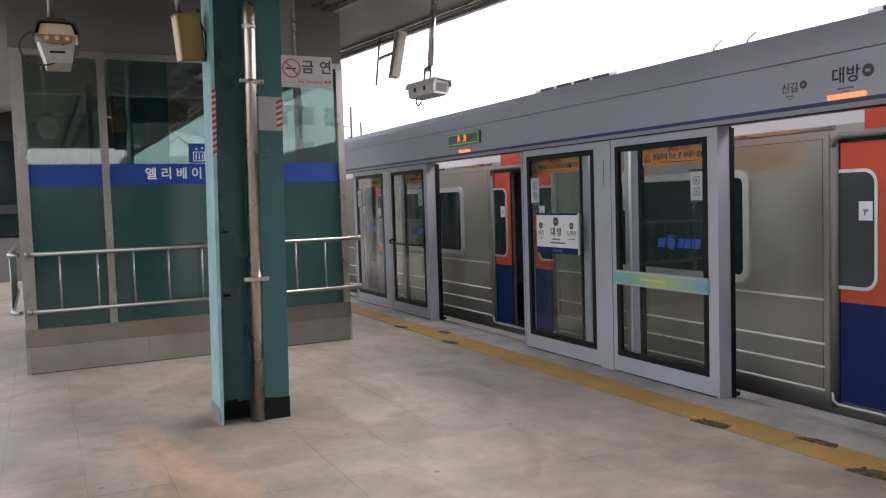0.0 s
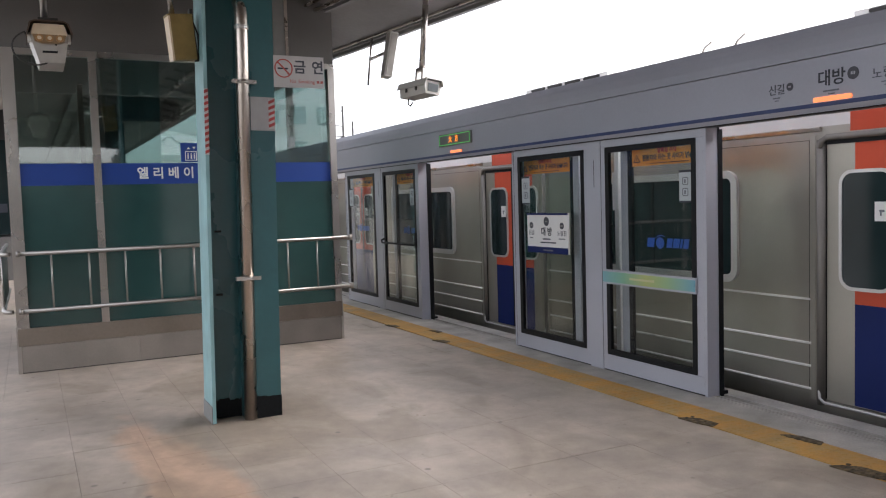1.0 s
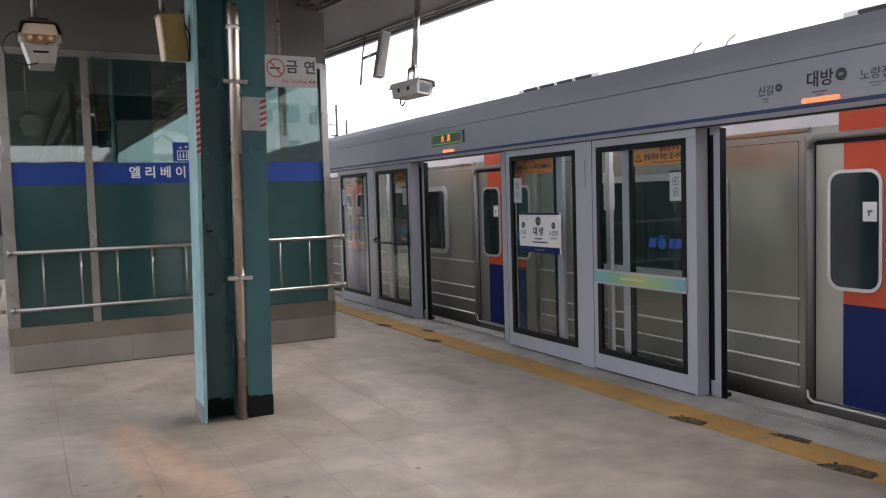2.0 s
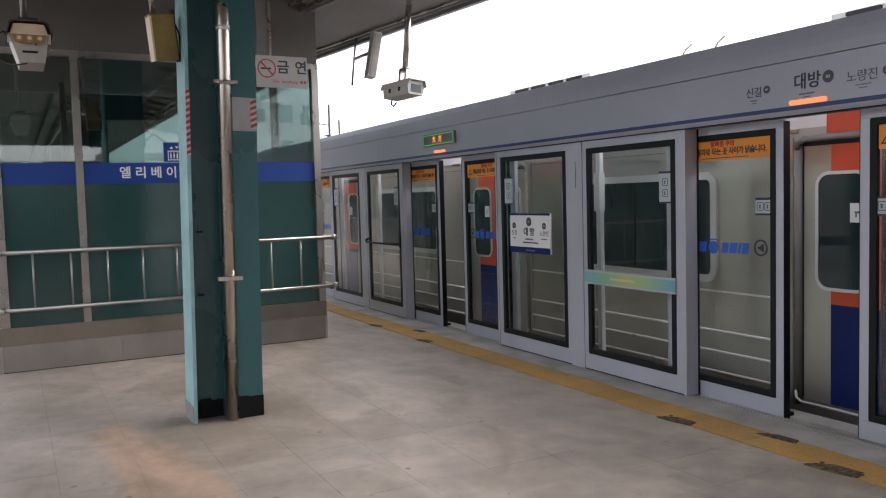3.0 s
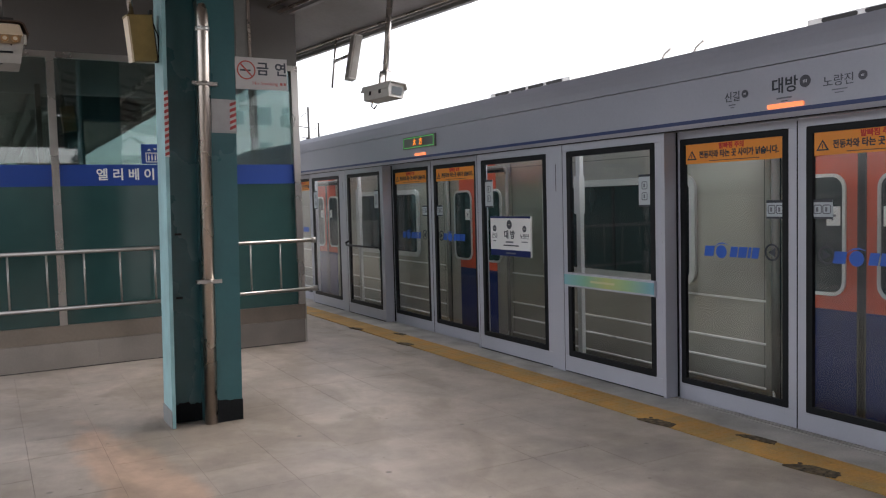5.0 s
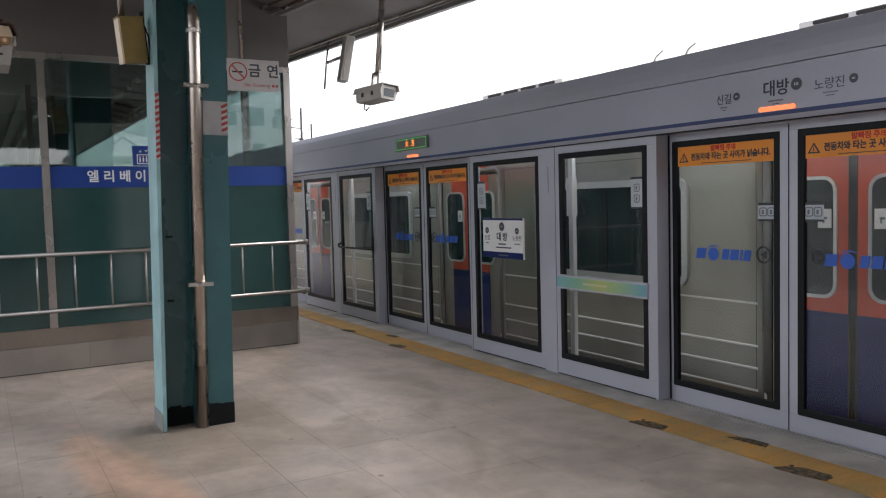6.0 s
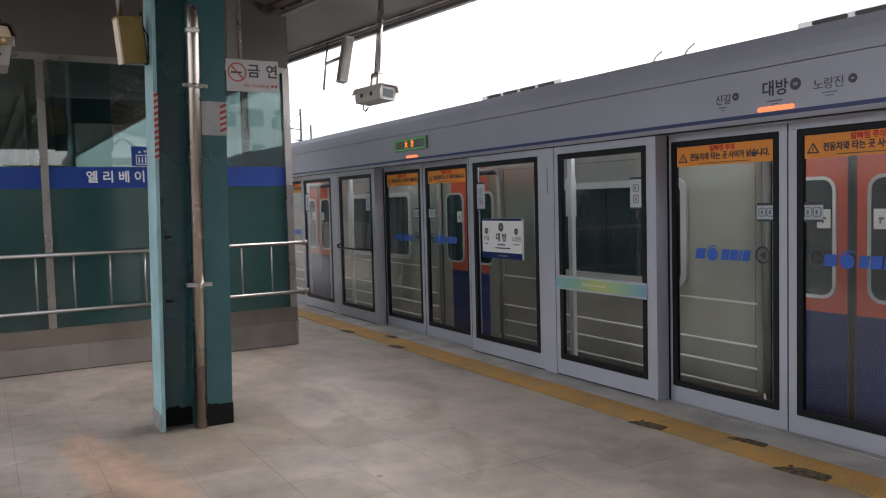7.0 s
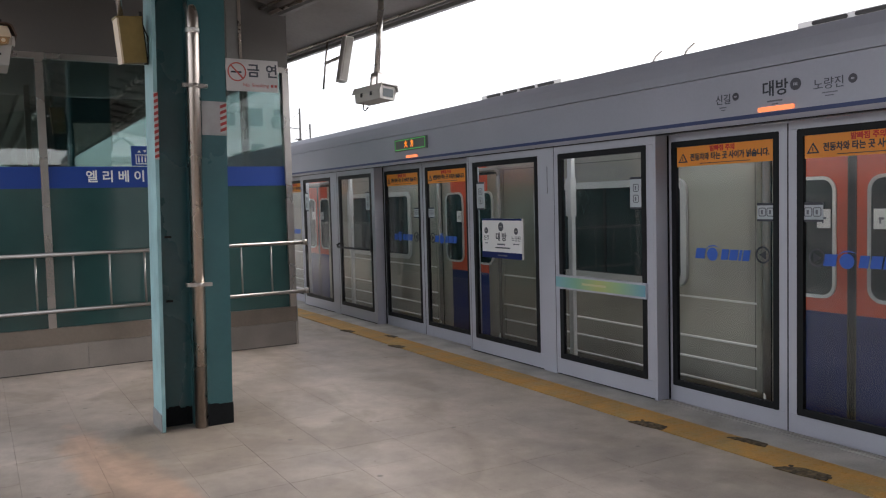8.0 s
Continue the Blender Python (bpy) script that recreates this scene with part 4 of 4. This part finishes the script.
def column(x, y, near=True, group=""):
    """Built-up steel column: left flange, set-back web, boxed right half."""
    c = thing("steel_column", "teal painted steel column with taped base" if near else "teal painted steel canopy column", "column", (x, y, 0), "canopy columns")
    # Flange gets the paler teal, which carries the side light in its colour.
    part("flange", boxes((-0.30, 0.0, -0.262, -0.237, 0.0, CEIL)), M_TEAL_SIDELIT, c, "worn teal flange, side light put into its paler colour", bevel=0.006)
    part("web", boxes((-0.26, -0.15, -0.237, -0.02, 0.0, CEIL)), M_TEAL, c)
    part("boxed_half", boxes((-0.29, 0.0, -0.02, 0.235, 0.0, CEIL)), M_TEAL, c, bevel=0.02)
    if near:
        part("base_tape", torn_tape(), M_TAPE, c, "black tape round the base")
        part("base_wrap", boxes((-0.30, 0.003, -0.268, -0.262, 0.0, 0.125)), M_GREYTAPE, c, "grey wrap on the base")
        tape = part("hazard_tape", boxes((0.001, 0.004, -0.263, -0.235, 1.91, 2.37)), M_TAPEWHITE, c, "red and white hazard tape")
        tape.location = (0, 0, 0)
        bm = bmesh.new()
        for i in range(11):
            z = 1.915 + i * 0.042
            prism([(-0.263, z), (-0.235, z + 0.012), (-0.235, z + 0.034), (-0.263, z + 0.022)], 0, 0.0042, 0.0055, bm)
        part("stripe", bm, M_TAPERED, c, "red tape stripes")
        part("paper_notice", boxes((0.001, 0.004, 0.06, 0.237, 2.09, 2.33)), M_NOTICE, c, "faded paper notice")
        bm = bmesh.new()
        box(bm, 0.0042, 0.0052, 0.19, 0.235, 2.105, 2.325)
        part("tape_corner", bm, M_TAPEWHITE, c)
        bm = bmesh.new()
        for i in range(5):
            z = 2.112 + i * 0.042
            prism([(0.19, z), (0.235, z + 0.02), (0.235, z + 0.042), (0.19, z + 0.022)], 0, 0.0054, 0.0066, bm)
        part("stripe", bm, M_TAPERED, c)
        for z in (1.36, 0.90):
            part("bolt_plate", boxes((-0.15, -0.135, -0.185, -0.14, z, z + 0.015)), M_TAPE, c)
    return c


CX, CY = -2.45, -3.145
LEAN = radians(-1.1)
column(CX, CY).rotation_euler = (LEAN, 0, 0)
down_pipe = thing("drain_pipe", "stainless drain pipe clamped along the teal column", "pipe", (CX, CY, 0))
down_pipe.rotation_euler = (LEAN, 0, 0)
part("pipe", tube([(-0.012, 0.012, 0.0), (-0.012, 0.012, 2.82), (-0.017, 0.012, 2.90), (-0.035, 0.012, 2.97), (-0.07, 0.012, 3.0)], 0.046, 20), M_PIPE, down_pipe)
for z in (1.03, 2.43):
    k = part("clamp", tube([(-0.012, 0.012, z - 0.014), (-0.012, 0.012, z + 0.014)], 0.052, 20), M_STEEL, down_pipe, "metal pipe clamp")
    part("clamp_tab", boxes((-0.012, 0.036, -0.075, 0.10, z - 0.013, z + 0.013)), M_STEEL, down_pipe, bevel=0.002)
part("coupling", tube([(-0.012, 0.012, 2.80), (-0.012, 0.012, 2.83)], 0.05, 20), M_CHROME, down_pipe)
for xx, yy in ((-12.2, -3.115), (7.5, -5.2)):
    column(xx, yy, False)


# ---- things that hang from the canopy ----
def horn_box():
    b = thing("speaker_box", "aged yellow box loudspeaker hung beside the column", "loudspeaker", (-2.60, -3.492, 2.735))
    part("case", prism([(-0.07, -0.145), (0.06, -0.155), (0.07, 0.15), (-0.07, 0.16)], 1, -0.05, 0.10), M_GOLD, b, bevel=0.006)
    part("front_grille", prism([(-0.065, -0.15), (0.06, -0.16), (0.07, 0.155), (-0.065, 0.165)], 1, -0.064, -0.052), M_BEIGE, b, "pale front grille", bevel=0.004)
    part("end_cap", prism([(-0.072, 0.150), (0.072, 0.146), (0.072, 0.158), (-0.072, 0.168)], 1, -0.066, 0.104), M_GOLD, b, bevel=0.003)
    part("bracket", boxes((-0.02, 0.02, 0.10, 0.12, -0.16, 0.20)), M_UNDER, b)
    part("cable", tube([(0.02, 0.11, 0.12), (0.03, 0.135, 0.02), (0.02, 0.13, -0.10), (0.0, 0.12, -0.15)], 0.006, 6), M_BLACK, b, "black cable")
    part("hanger", tube([(0, -0.02, 0.16), (0, -0.02, 4.12 - 2.78)], 0.02, 10), M_STEEL, b)
    return b


horn_box().rotation_euler = (radians(5), 0, radians(3))


def front_camera():
    c = thing("security_camera", "beige weatherproof security camera with three lamps and a cable loop", "camera", (-2.5, -4.312, 2.645))
    c.scale = (1.0, 0.98, 0.92)
    part("housing", prism([(-0.115, 0.03), (-0.095, 0.10), (-0.055, 0.115), (0.055, 0.115), (0.095, 0.10), (0.115, 0.03), (0.085, -0.155), (-0.065, -0.155)], 0, -0.30, 0.05), M_CASE, c, "pale grey tapered housing", bevel=0.012)
    part("face_plate", prism([(-0.108, 0.034), (-0.088, 0.108), (0.088, 0.108), (0.108, 0.034)], 0, 0.051, 0.064), M_BEIGE, c, "beige upper face", bevel=0.004)
    part("hood", prism([(-0.135, 0.03), (-0.115, 0.112), (-0.085, 0.127), (0.085, 0.127), (0.115, 0.112), (0.14, 0.04), (0.132, 0.037), (0.108, 0.107), (0.082, 0.120), (-0.082, 0.120), (-0.108, 0.107), (-0.128, 0.03)], 0, -0.33, 0.10), M_HOOD, c, "brown sun hood")
    part("lamp_bar", prism([(-0.10, 0.034), (0.10, 0.034), (0.088, -0.012), (0.045, -0.026), (-0.045, -0.026), (-0.088, -0.012)], 0, 0.051, 0.074), M_LAMPBAR, c, "tan lamp bar", bevel=0.004)
    for y in (-0.06, 0.0, 0.06):
        k = part("lamp", tube([(0.074, y, 0.008), (0.084, y, 0.008)], 0.023, 16), M_AMBER, c, "amber lamp")
        part("lens", tube([(0.084, y, 0.008), (0.087, y, 0.008)], 0.013, 14), M_BEIGE, k)
    part("slot", boxes((0.051, 0.056, -0.045, 0.045, -0.088, -0.074)), M_BLACK, c)
    for y in (-0.118, 0.118):
        part("side_clip", boxes((-0.02, 0.03, y - 0.01, y + 0.01, -0.01, 0.05)), M_CAMERA, c, bevel=0.003)
    part("cable", tube([(-0.05, -0.118, 0.02)] + [(0.04, -0.09 + 0.13 * math.cos(radians(a)), -0.055 + 0.118 * math.sin(radians(a))) for a in range(115, 380, 14)] + [(0.07, 0.03, 0.0)], 0.0055, 6), M_UNDER, c, "dark cable loop")
    part("mount", boxes((-0.16, -0.04, -0.06, 0.06, 0.132, 0.175)), M_UNDER, c, bevel=0.006)
    part("hanger", tube([(-0.10, -0.02, 0.17), (-0.10, -0.02, 1.49)], 0.022, 10), M_STEEL, c)
    return c


front_camera()


def side_camera():
    c = thing("security_camera", "grey security camera hung from a pole over the platform edge", "camera", (-3.98, -0.94, 2.655))
    a = radians(6)
    c.rotation_euler = (radians(-6), 0, a)
    c.scale = (0.96, 0.96, 0.96)
    part("housing", prism([(-0.085, -0.075), (0.085, -0.075), (0.10, 0.0), (0.08, 0.06), (-0.08, 0.06), (-0.10, 0.0)], 0, -0.26, 0.24), M_CAMERA, c, bevel=0.008)
    part("hood", prism([(-0.115, 0.01), (-0.095, 0.078), (0.095, 0.078), (0.115, 0.01), (0.105, 0.01), (0.088, 0.066), (-0.088, 0.066), (-0.105, 0.01)], 0, -0.30, 0.27), M_CAMERA, c)
    part("window", boxes((0.241, 0.246, -0.06, 0.06, -0.05, 0.03)), M_DARKGLASS, c)
    part("yoke", ring(-0.075, 0.075, 0.07, 0.23, 0.03, 0.03, -0.03, 0.03), M_STEEL, c)
    part("cable", tube([(-0.2, -0.02, -0.075), (-0.19, -0.03, -0.13), (-0.14, -0.03, -0.16), (-0.10, -0.02, -0.12)], 0.008, 6), M_BLACK, c)
    for x in (-0.13, 0.06):
        part("latch", boxes((x, x + 0.03, -0.108, -0.098, -0.03, 0.02)), M_UNDER, c)
    p = part("hanger", tube([(0, 0, 0.22), (0, 0, (3.76 - 2.655) / 0.96)], 0.032, 12), M_STEEL, c)
    return c


side_camera()


def column_speaker():
    s = thing("column_speaker", "slim grey column loudspeaker on a hanging pole", "loudspeaker", (-5.35, -0.655, 3.25))
    s.rotation_euler = (radians(-7), 0, 0)
    part("case", prism([(-0.12, -0.26), (0.0, -0.25), (0.09, 0.25), (-0.03, 0.26)], 1, -0.05, 0.05), M_CAMERA, s, bevel=0.01)
    part("grille", prism([(-0.085, -0.235), (0.0, -0.235), (0.075, 0.235), (-0.01, 0.235)], 1, -0.056, -0.0505), M_CASE, s, bevel=0.002)
    part("face", prism([(0.002, -0.235), (0.010, -0.235), (0.094, 0.235), (0.086, 0.235)], 1, -0.038, 0.038), M_CASE, s, "grey grille cloth")
    part("arm", tube([(-0.62, 0, 0.05), (-0.03, 0, 0.05)], 0.02, 8), M_STEEL, s)
    part("hanger", tube([(-0.62, 0, -0.27), (-0.62, 0, 3.62 - 3.25)], 0.014, 8), M_STEEL, s)


column_speaker()


def no_smoking():
    s = thing("no_smoking_sign", "white hanging no smoking sign with red symbol", "sign", (-4.5, -2.015, 2.86))
    part("board", boxes((-0.012, 0.0, -0.27, 0.25, -0.155, 0.155)), M_SIGN, s, bevel=0.003)
    bm = bmesh.new()
    n, r0, r1 = 28, 0.080, 0.093
    lo = [[bm.verts.new((x, -0.165 + r * math.cos(2 * math.pi * i / n), 0.03 + r * math.sin(2 * math.pi * i / n))) for i in range(n)] for x, r in ((0.0005, r0), (0.0025, r0), (0.0025, r1), (0.0005, r1))]
    for a in range(4):
        for i in range(n):
            bm.faces.new((lo[a][i], lo[a][(i + 1) % n], lo[(a + 1) % 4][(i + 1) % n], lo[(a + 1) % 4][i]))
    prism([(-0.228, 0.085), (-0.216, 0.095), (-0.102, -0.025), (-0.114, -0.035)], 0, 0.0005, 0.0025, bm)
    part("red_symbol", bm, M_SIGNRED, s)
    part("cigarette", boxes((0.0005, 0.002, -0.225, -0.12, 0.02, 0.036)), M_INK, s)
    writing("sign_writing", "금", 0.14, (0.0015, 0.0, 0.04), FACE_X, M_SLATE, s, 0.003)
    writing("sign_writing", "연", 0.14, (0.0015, 0.185, 0.04), FACE_X, M_SLATE, s, 0.003)
    writing("sign_writing", "No", 0.05, (0.0015, -0.075, -0.095), FACE_X, M_SIGNRED, s)
    writing("sign_writing", "Smoking", 0.05, (0.0015, 0.065, -0.095), FACE_X, M_SIGNRED, s)
    for y in (0.185, 0.222):
        part("sign_bar", boxes((0.0005, 0.0015, y - 0.013, y + 0.013, -0.108, -0.082)), M_SIGNRED, s)
    part("hanger", boxes((-0.014, -0.004, -0.135, -0.105, 0.14, 1.12)), M_PIPE, s, "bright flat hanger strip")
    part("back_plate", boxes((-0.034, -0.016, -0.25, -0.125, 0.14, 1.12)), M_BEAM, s, "brown hanging plate above the sign")


no_smoking()


def departure_board(x, y, z):
    b = thing("departure_board", "dark hanging box of guessed use, added to darken the elevator glass", "display board", (x, y, z), "departure boards")
    part("case", boxes((-0.12, 0.12, -0.68, 0.68, 0.0, 0.48)), M_UNDER, b, bevel=0.015)
    part("screen", boxes((0.12, 0.128, -0.60, 0.60, 0.06, 0.42)), M_DARKGLASS, b, "dark glass front")
    for dy in (-0.45, 0.45):
        part("hanger", tube([(0, dy, 0.47), (0, dy, ceil_z(x, y + dy) - z + 0.01)], 0.025, 8), M_STEEL, b)


# Guessed boxes, added where they darken a patch of the elevator glass.
departure_board(-14.0, -2.3, 3.3)
departure_board(8.4, -1.95, 3.12)


# ---- beyond the platform ----
def block(name, label, x, y, w, d, h, storeys, mat, across, face):
    b = thing(name, label, "building", (x, y, -1.15))
    part("wall", boxes((-w / 2, w / 2, -d / 2, d / 2, 0, h)), mat, b)
    part("roof", boxes((-w / 2 - 0.3, w / 2 + 0.3, -d / 2 - 0.3, d / 2 + 0.3, h, h + 0.6)), M_BEAM, b)
    for i in range(storeys):
        for j in range(across):
            z = h * (i + 0.35) / storeys
            if face == "x":
                yy = -d / 2 + d * (j + 0.5) / across
                part("window", boxes((-w / 2 - 0.06, -w / 2 + 0.02, yy - d / across * 0.3, yy + d / across * 0.3, z, z + h / storeys * 0.5)), M_WINDOW, b)
            else:
                xx = -w / 2 + w * (j + 0.5) / across
                part("window", boxes((xx - w / across * 0.3, xx + w / across * 0.3, -d / 2 - 0.06, -d / 2 + 0.02, z, z + h / storeys * 0.5)), M_WINDOW, b)
    return b


# The first two blocks are out of view, added for the glass to reflect.
block("apartment_building", "pale many-storey apartment building beyond the tracks", 46, 12, 8, 16, 12.5, 5, M_FACADE, 8, "x")
block("office_building", "brown brick building past the end of the platform", 75, -14, 10, 14, 9, 3, M_FACADE2, 4, "x")
block("far_building", "low pale building beyond the far tracks", -95, 34, 40, 14, 9.0, 3, M_FACADE, 7, "y")


# Bridge form is guessed; it stands where the elevator glass reflects it.
def footbridge():
    f = thing("footbridge", "white clad bridge with diagonal braces, guessed from a reflection", "footbridge", (30, 0, -1.15))
    part("deck", boxes((0, 2.4, -0.4, 9.0, 5.2, 5.45)), M_BEAM, f)
    part("cladding", boxes((-0.06, 0.0, -0.4, 9.0, 5.45, 6.45)), M_WHITE, f, "white cladding sheet")
    part("bridge_roof", boxes((-0.3, 2.7, -0.6, 9.2, 8.2, 8.4)), M_CREAM, f)
    for y in (-0.3, 2.0, 4.3, 6.6, 8.9):
        part("post", boxes((-0.02, 0.08, y - 0.05, y + 0.05, 6.45, 8.2)), M_BEAM, f)
    for y in (0.0, 2.3, 4.6):
        part("brace", tube([(-0.1, y, 6.4), (-0.1, y + 1.1, 5.55), (-0.1, y + 2.2, 6.4)], 0.05, 6), M_UNDER, f, "dark diagonal brace")
    for y in (0.4, 8.2):
        part("pier", boxes((0.5, 1.9, y - 0.3, y + 0.3, 0, 5.2)), M_CONC, f)


footbridge()


def catenary_mast(x, y):
    m = thing("catenary_mast", "steel overhead line mast with insulators", "mast", (x, y, -1.15), "overhead line masts")
    part("pole", tube([(0, 0, 0), (0, 0, 7.4)], 0.055, 8), M_UNDER, m)
    part("arm", tube([(0, 0, 6.4), (0, -1.0, 6.52)], 0.025, 6), M_UNDER, m)
    part("insulator", tube([(0, -0.5, 6.46), (0, -0.75, 6.49)], 0.07, 8), M_UNDER, m)
    part("stay", tube([(0, 0, 7.2), (0, -0.9, 6.52)], 0.015, 6), M_UNDER, m)


for x, y in ((-34, 9.4), (-41, 12.6), (-60, 17.0)):
    catenary_mast(x, y)


def fence():
    f = thing("platform_fence", "white tubular fence along the far side of the platform", "fence", (-13, -6.2, 0))
    for z in (0.35, 0.75, 1.15):
        part("rail", tube([(-6, 0, z), (2.0, 0, z)], 0.02, 8), M_WHITE, f)
    for i in range(17):
        part("post", tube([(-6 + i * 0.5, 0, 0), (-6 + i * 0.5, 0, 1.15)], 0.015, 8), M_WHITE, f)


fence()


def stair_house():
    h = thing("stair_enclosure", "dark brown panelled stair enclosure further along the platform", "enclosure", (-17.5, -5.6, 0))
    part("lower_wall", boxes((-2.5, 0, -1.3, 0.9, 0, 1.0)), M_SHAFT, h)
    part("upper_glass", boxes((-2.5, -0.05, -1.25, 0.85, 1.05, 3.2)), M_DARKGLASS, h, "dark glazing")
    part("top_band", boxes((-2.5, 0.0, -1.3, 0.9, 3.2, 3.9)), M_UNDER, h)
    for y in (-1.3, -0.6, 0.15, 0.84):
        part("mullion", boxes((-0.06, 0.03, y, y + 0.06, 1.0, 3.2)), M_RAIL, h)
    part("sign", boxes((0.0, 0.03, -0.4, 0.7, 1.55, 1.75)), M_INK, h, "dark direction sign")


stair_house()

# ---- floor finish: slabs and tactile tiles ----
SLAB = 0.44


def slab_mesh(w, d):
    bm = boxes((0.0009, w - 0.0009, 0.0009, d - 0.0009, -0.03, 0.0))
    me = bpy.data.meshes.new("slab")
    bm.to_mesh(me)
    bm.free()
    me.materials.append(M_FLOOR)
    return me


full = slab_mesh(SLAB, SLAB)
rng = random.Random(4)
X0, Y0, NX, NY = -0.97 - SLAB * 17, -2.56 - SLAB * 6, 24, 10
YE = Y0 + NY * SLAB
edge_rows = slab_mesh(SLAB, -0.56 - YE)
for i in range(NX):
    for j in range(NY):
        s = new("slab", full)
        s.location = (X0 + i * SLAB, Y0 + j * SLAB, -0.0006 * rng.random())
        s.parent = floor
    s = new("slab", edge_rows)
    s.location = (X0 + i * SLAB, YE, -0.0008 * rng.random())
    s.parent = floor
part("outer_paving", boxes((-45, X0, -7.3, -0.56, -0.03, -0.001), (X0 + NX * SLAB, 30, -7.3, -0.56, -0.03, -0.001), (X0, X0 + NX * SLAB, -7.3, Y0, -0.03, -0.001)), M_FLOOR, floor)


tile_bm = boxes((0.002, 0.298, 0.002, 0.298, -0.03, 0.002))
for i in range(5):
    for j in range(5):
        tx, ty = 0.03 + i * 0.06, 0.03 + j * 0.06
        lo = [tile_bm.verts.new((tx + 0.02 * math.cos(a), ty + 0.02 * math.sin(a), 0.002)) for a in (0, 1.047, 2.094, 3.142, 4.189, 5.236)]
        hi = [tile_bm.verts.new((tx + 0.013 * math.cos(a), ty + 0.013 * math.sin(a), 0.0048)) for a in (0, 1.047, 2.094, 3.142, 4.189, 5.236)]
        for q in range(6):
            tile_bm.faces.new((lo[q], lo[(q + 1) % 6], hi[(q + 1) % 6], hi[q]))
        tile_bm.faces.new(hi)
tile_me = bpy.data.meshes.new("tactile_tile")
tile_bm.to_mesh(tile_me)
tile_bm.free()
tile_me.materials.append(M_YELLOW)
for i in range(64):
    s = new("tactile_tile", tile_me)
    s.location = (-14.2 + i * 0.3, -0.555, 0.001 * rng.random())
    s.parent = floor


def worn_patch(x, y, w, d, seed):
    """A stretch of tactile tile worn down to its black backing, studs still standing."""
    r = random.Random(seed)
    bm = bmesh.new()
    prism([(x, y), (x + w * 0.55, y + d * 0.1), (x + w, y + d * 0.35), (x + w * 0.9, y + d), (x + w * 0.35, y + d * 0.9), (x + w * 0.1, y + d * 0.4)], 2, 0.0, 0.0085, bm)
    for i in range(int(w / 0.06)):
        for j in range(max(1, int(d / 0.06))):
            px, py = x + 0.05 + i * 0.06, y + d * 0.3 + j * 0.05
            tube([(px, py, 0.0085), (px, py, 0.013)], 0.014, 6, bm)
    part("worn_patch", bm, M_WORN, floor, "tactile tile worn black")


for i, (x, y, w, d) in enumerate(((-0.80, -0.595, 0.28, 0.12), (-0.16, -0.345, 0.27, 0.09), (0.38, -0.595, 0.30, 0.14), (-5.92, -0.595, 0.26, 0.10), (-5.18, -0.345, 0.2, 0.09), (-4.58, -0.60, 0.24, 0.11))):
    worn_patch(x, y, w, d, i)


# ---- motion ----
def motions():
    # screen doors: gap of one leaf from its closed place
    gap = ((0, 1.05), (1.65, 1.05), (1.9, 0.98), (2.2, 0.77), (2.5, 0.545), (2.8, 0.36), (3.0, 0.27), (3.25, 0.16), (3.5, 0.073), (3.7, 0.022), (3.9, 0.0), (8.0, 0.0))
    for leaf, x, s in SCREEN_LEAVES:
        walk(leaf, [(t, pose(x + s * g * 1.016, 0, 0)) for t, g in gap])
    train_gap = ((0, 0.228), (0.2, 0.16), (0.4, 0.095), (0.6, 0.045), (0.8, 0.015), (1.0, 0.0), (8.0, 0.0))
    for leaf, x, s in TRAIN_LEAVES:
        walk(leaf, [(t, pose(x + s * g, 0, 0)) for t, g in train_gap])


motions()
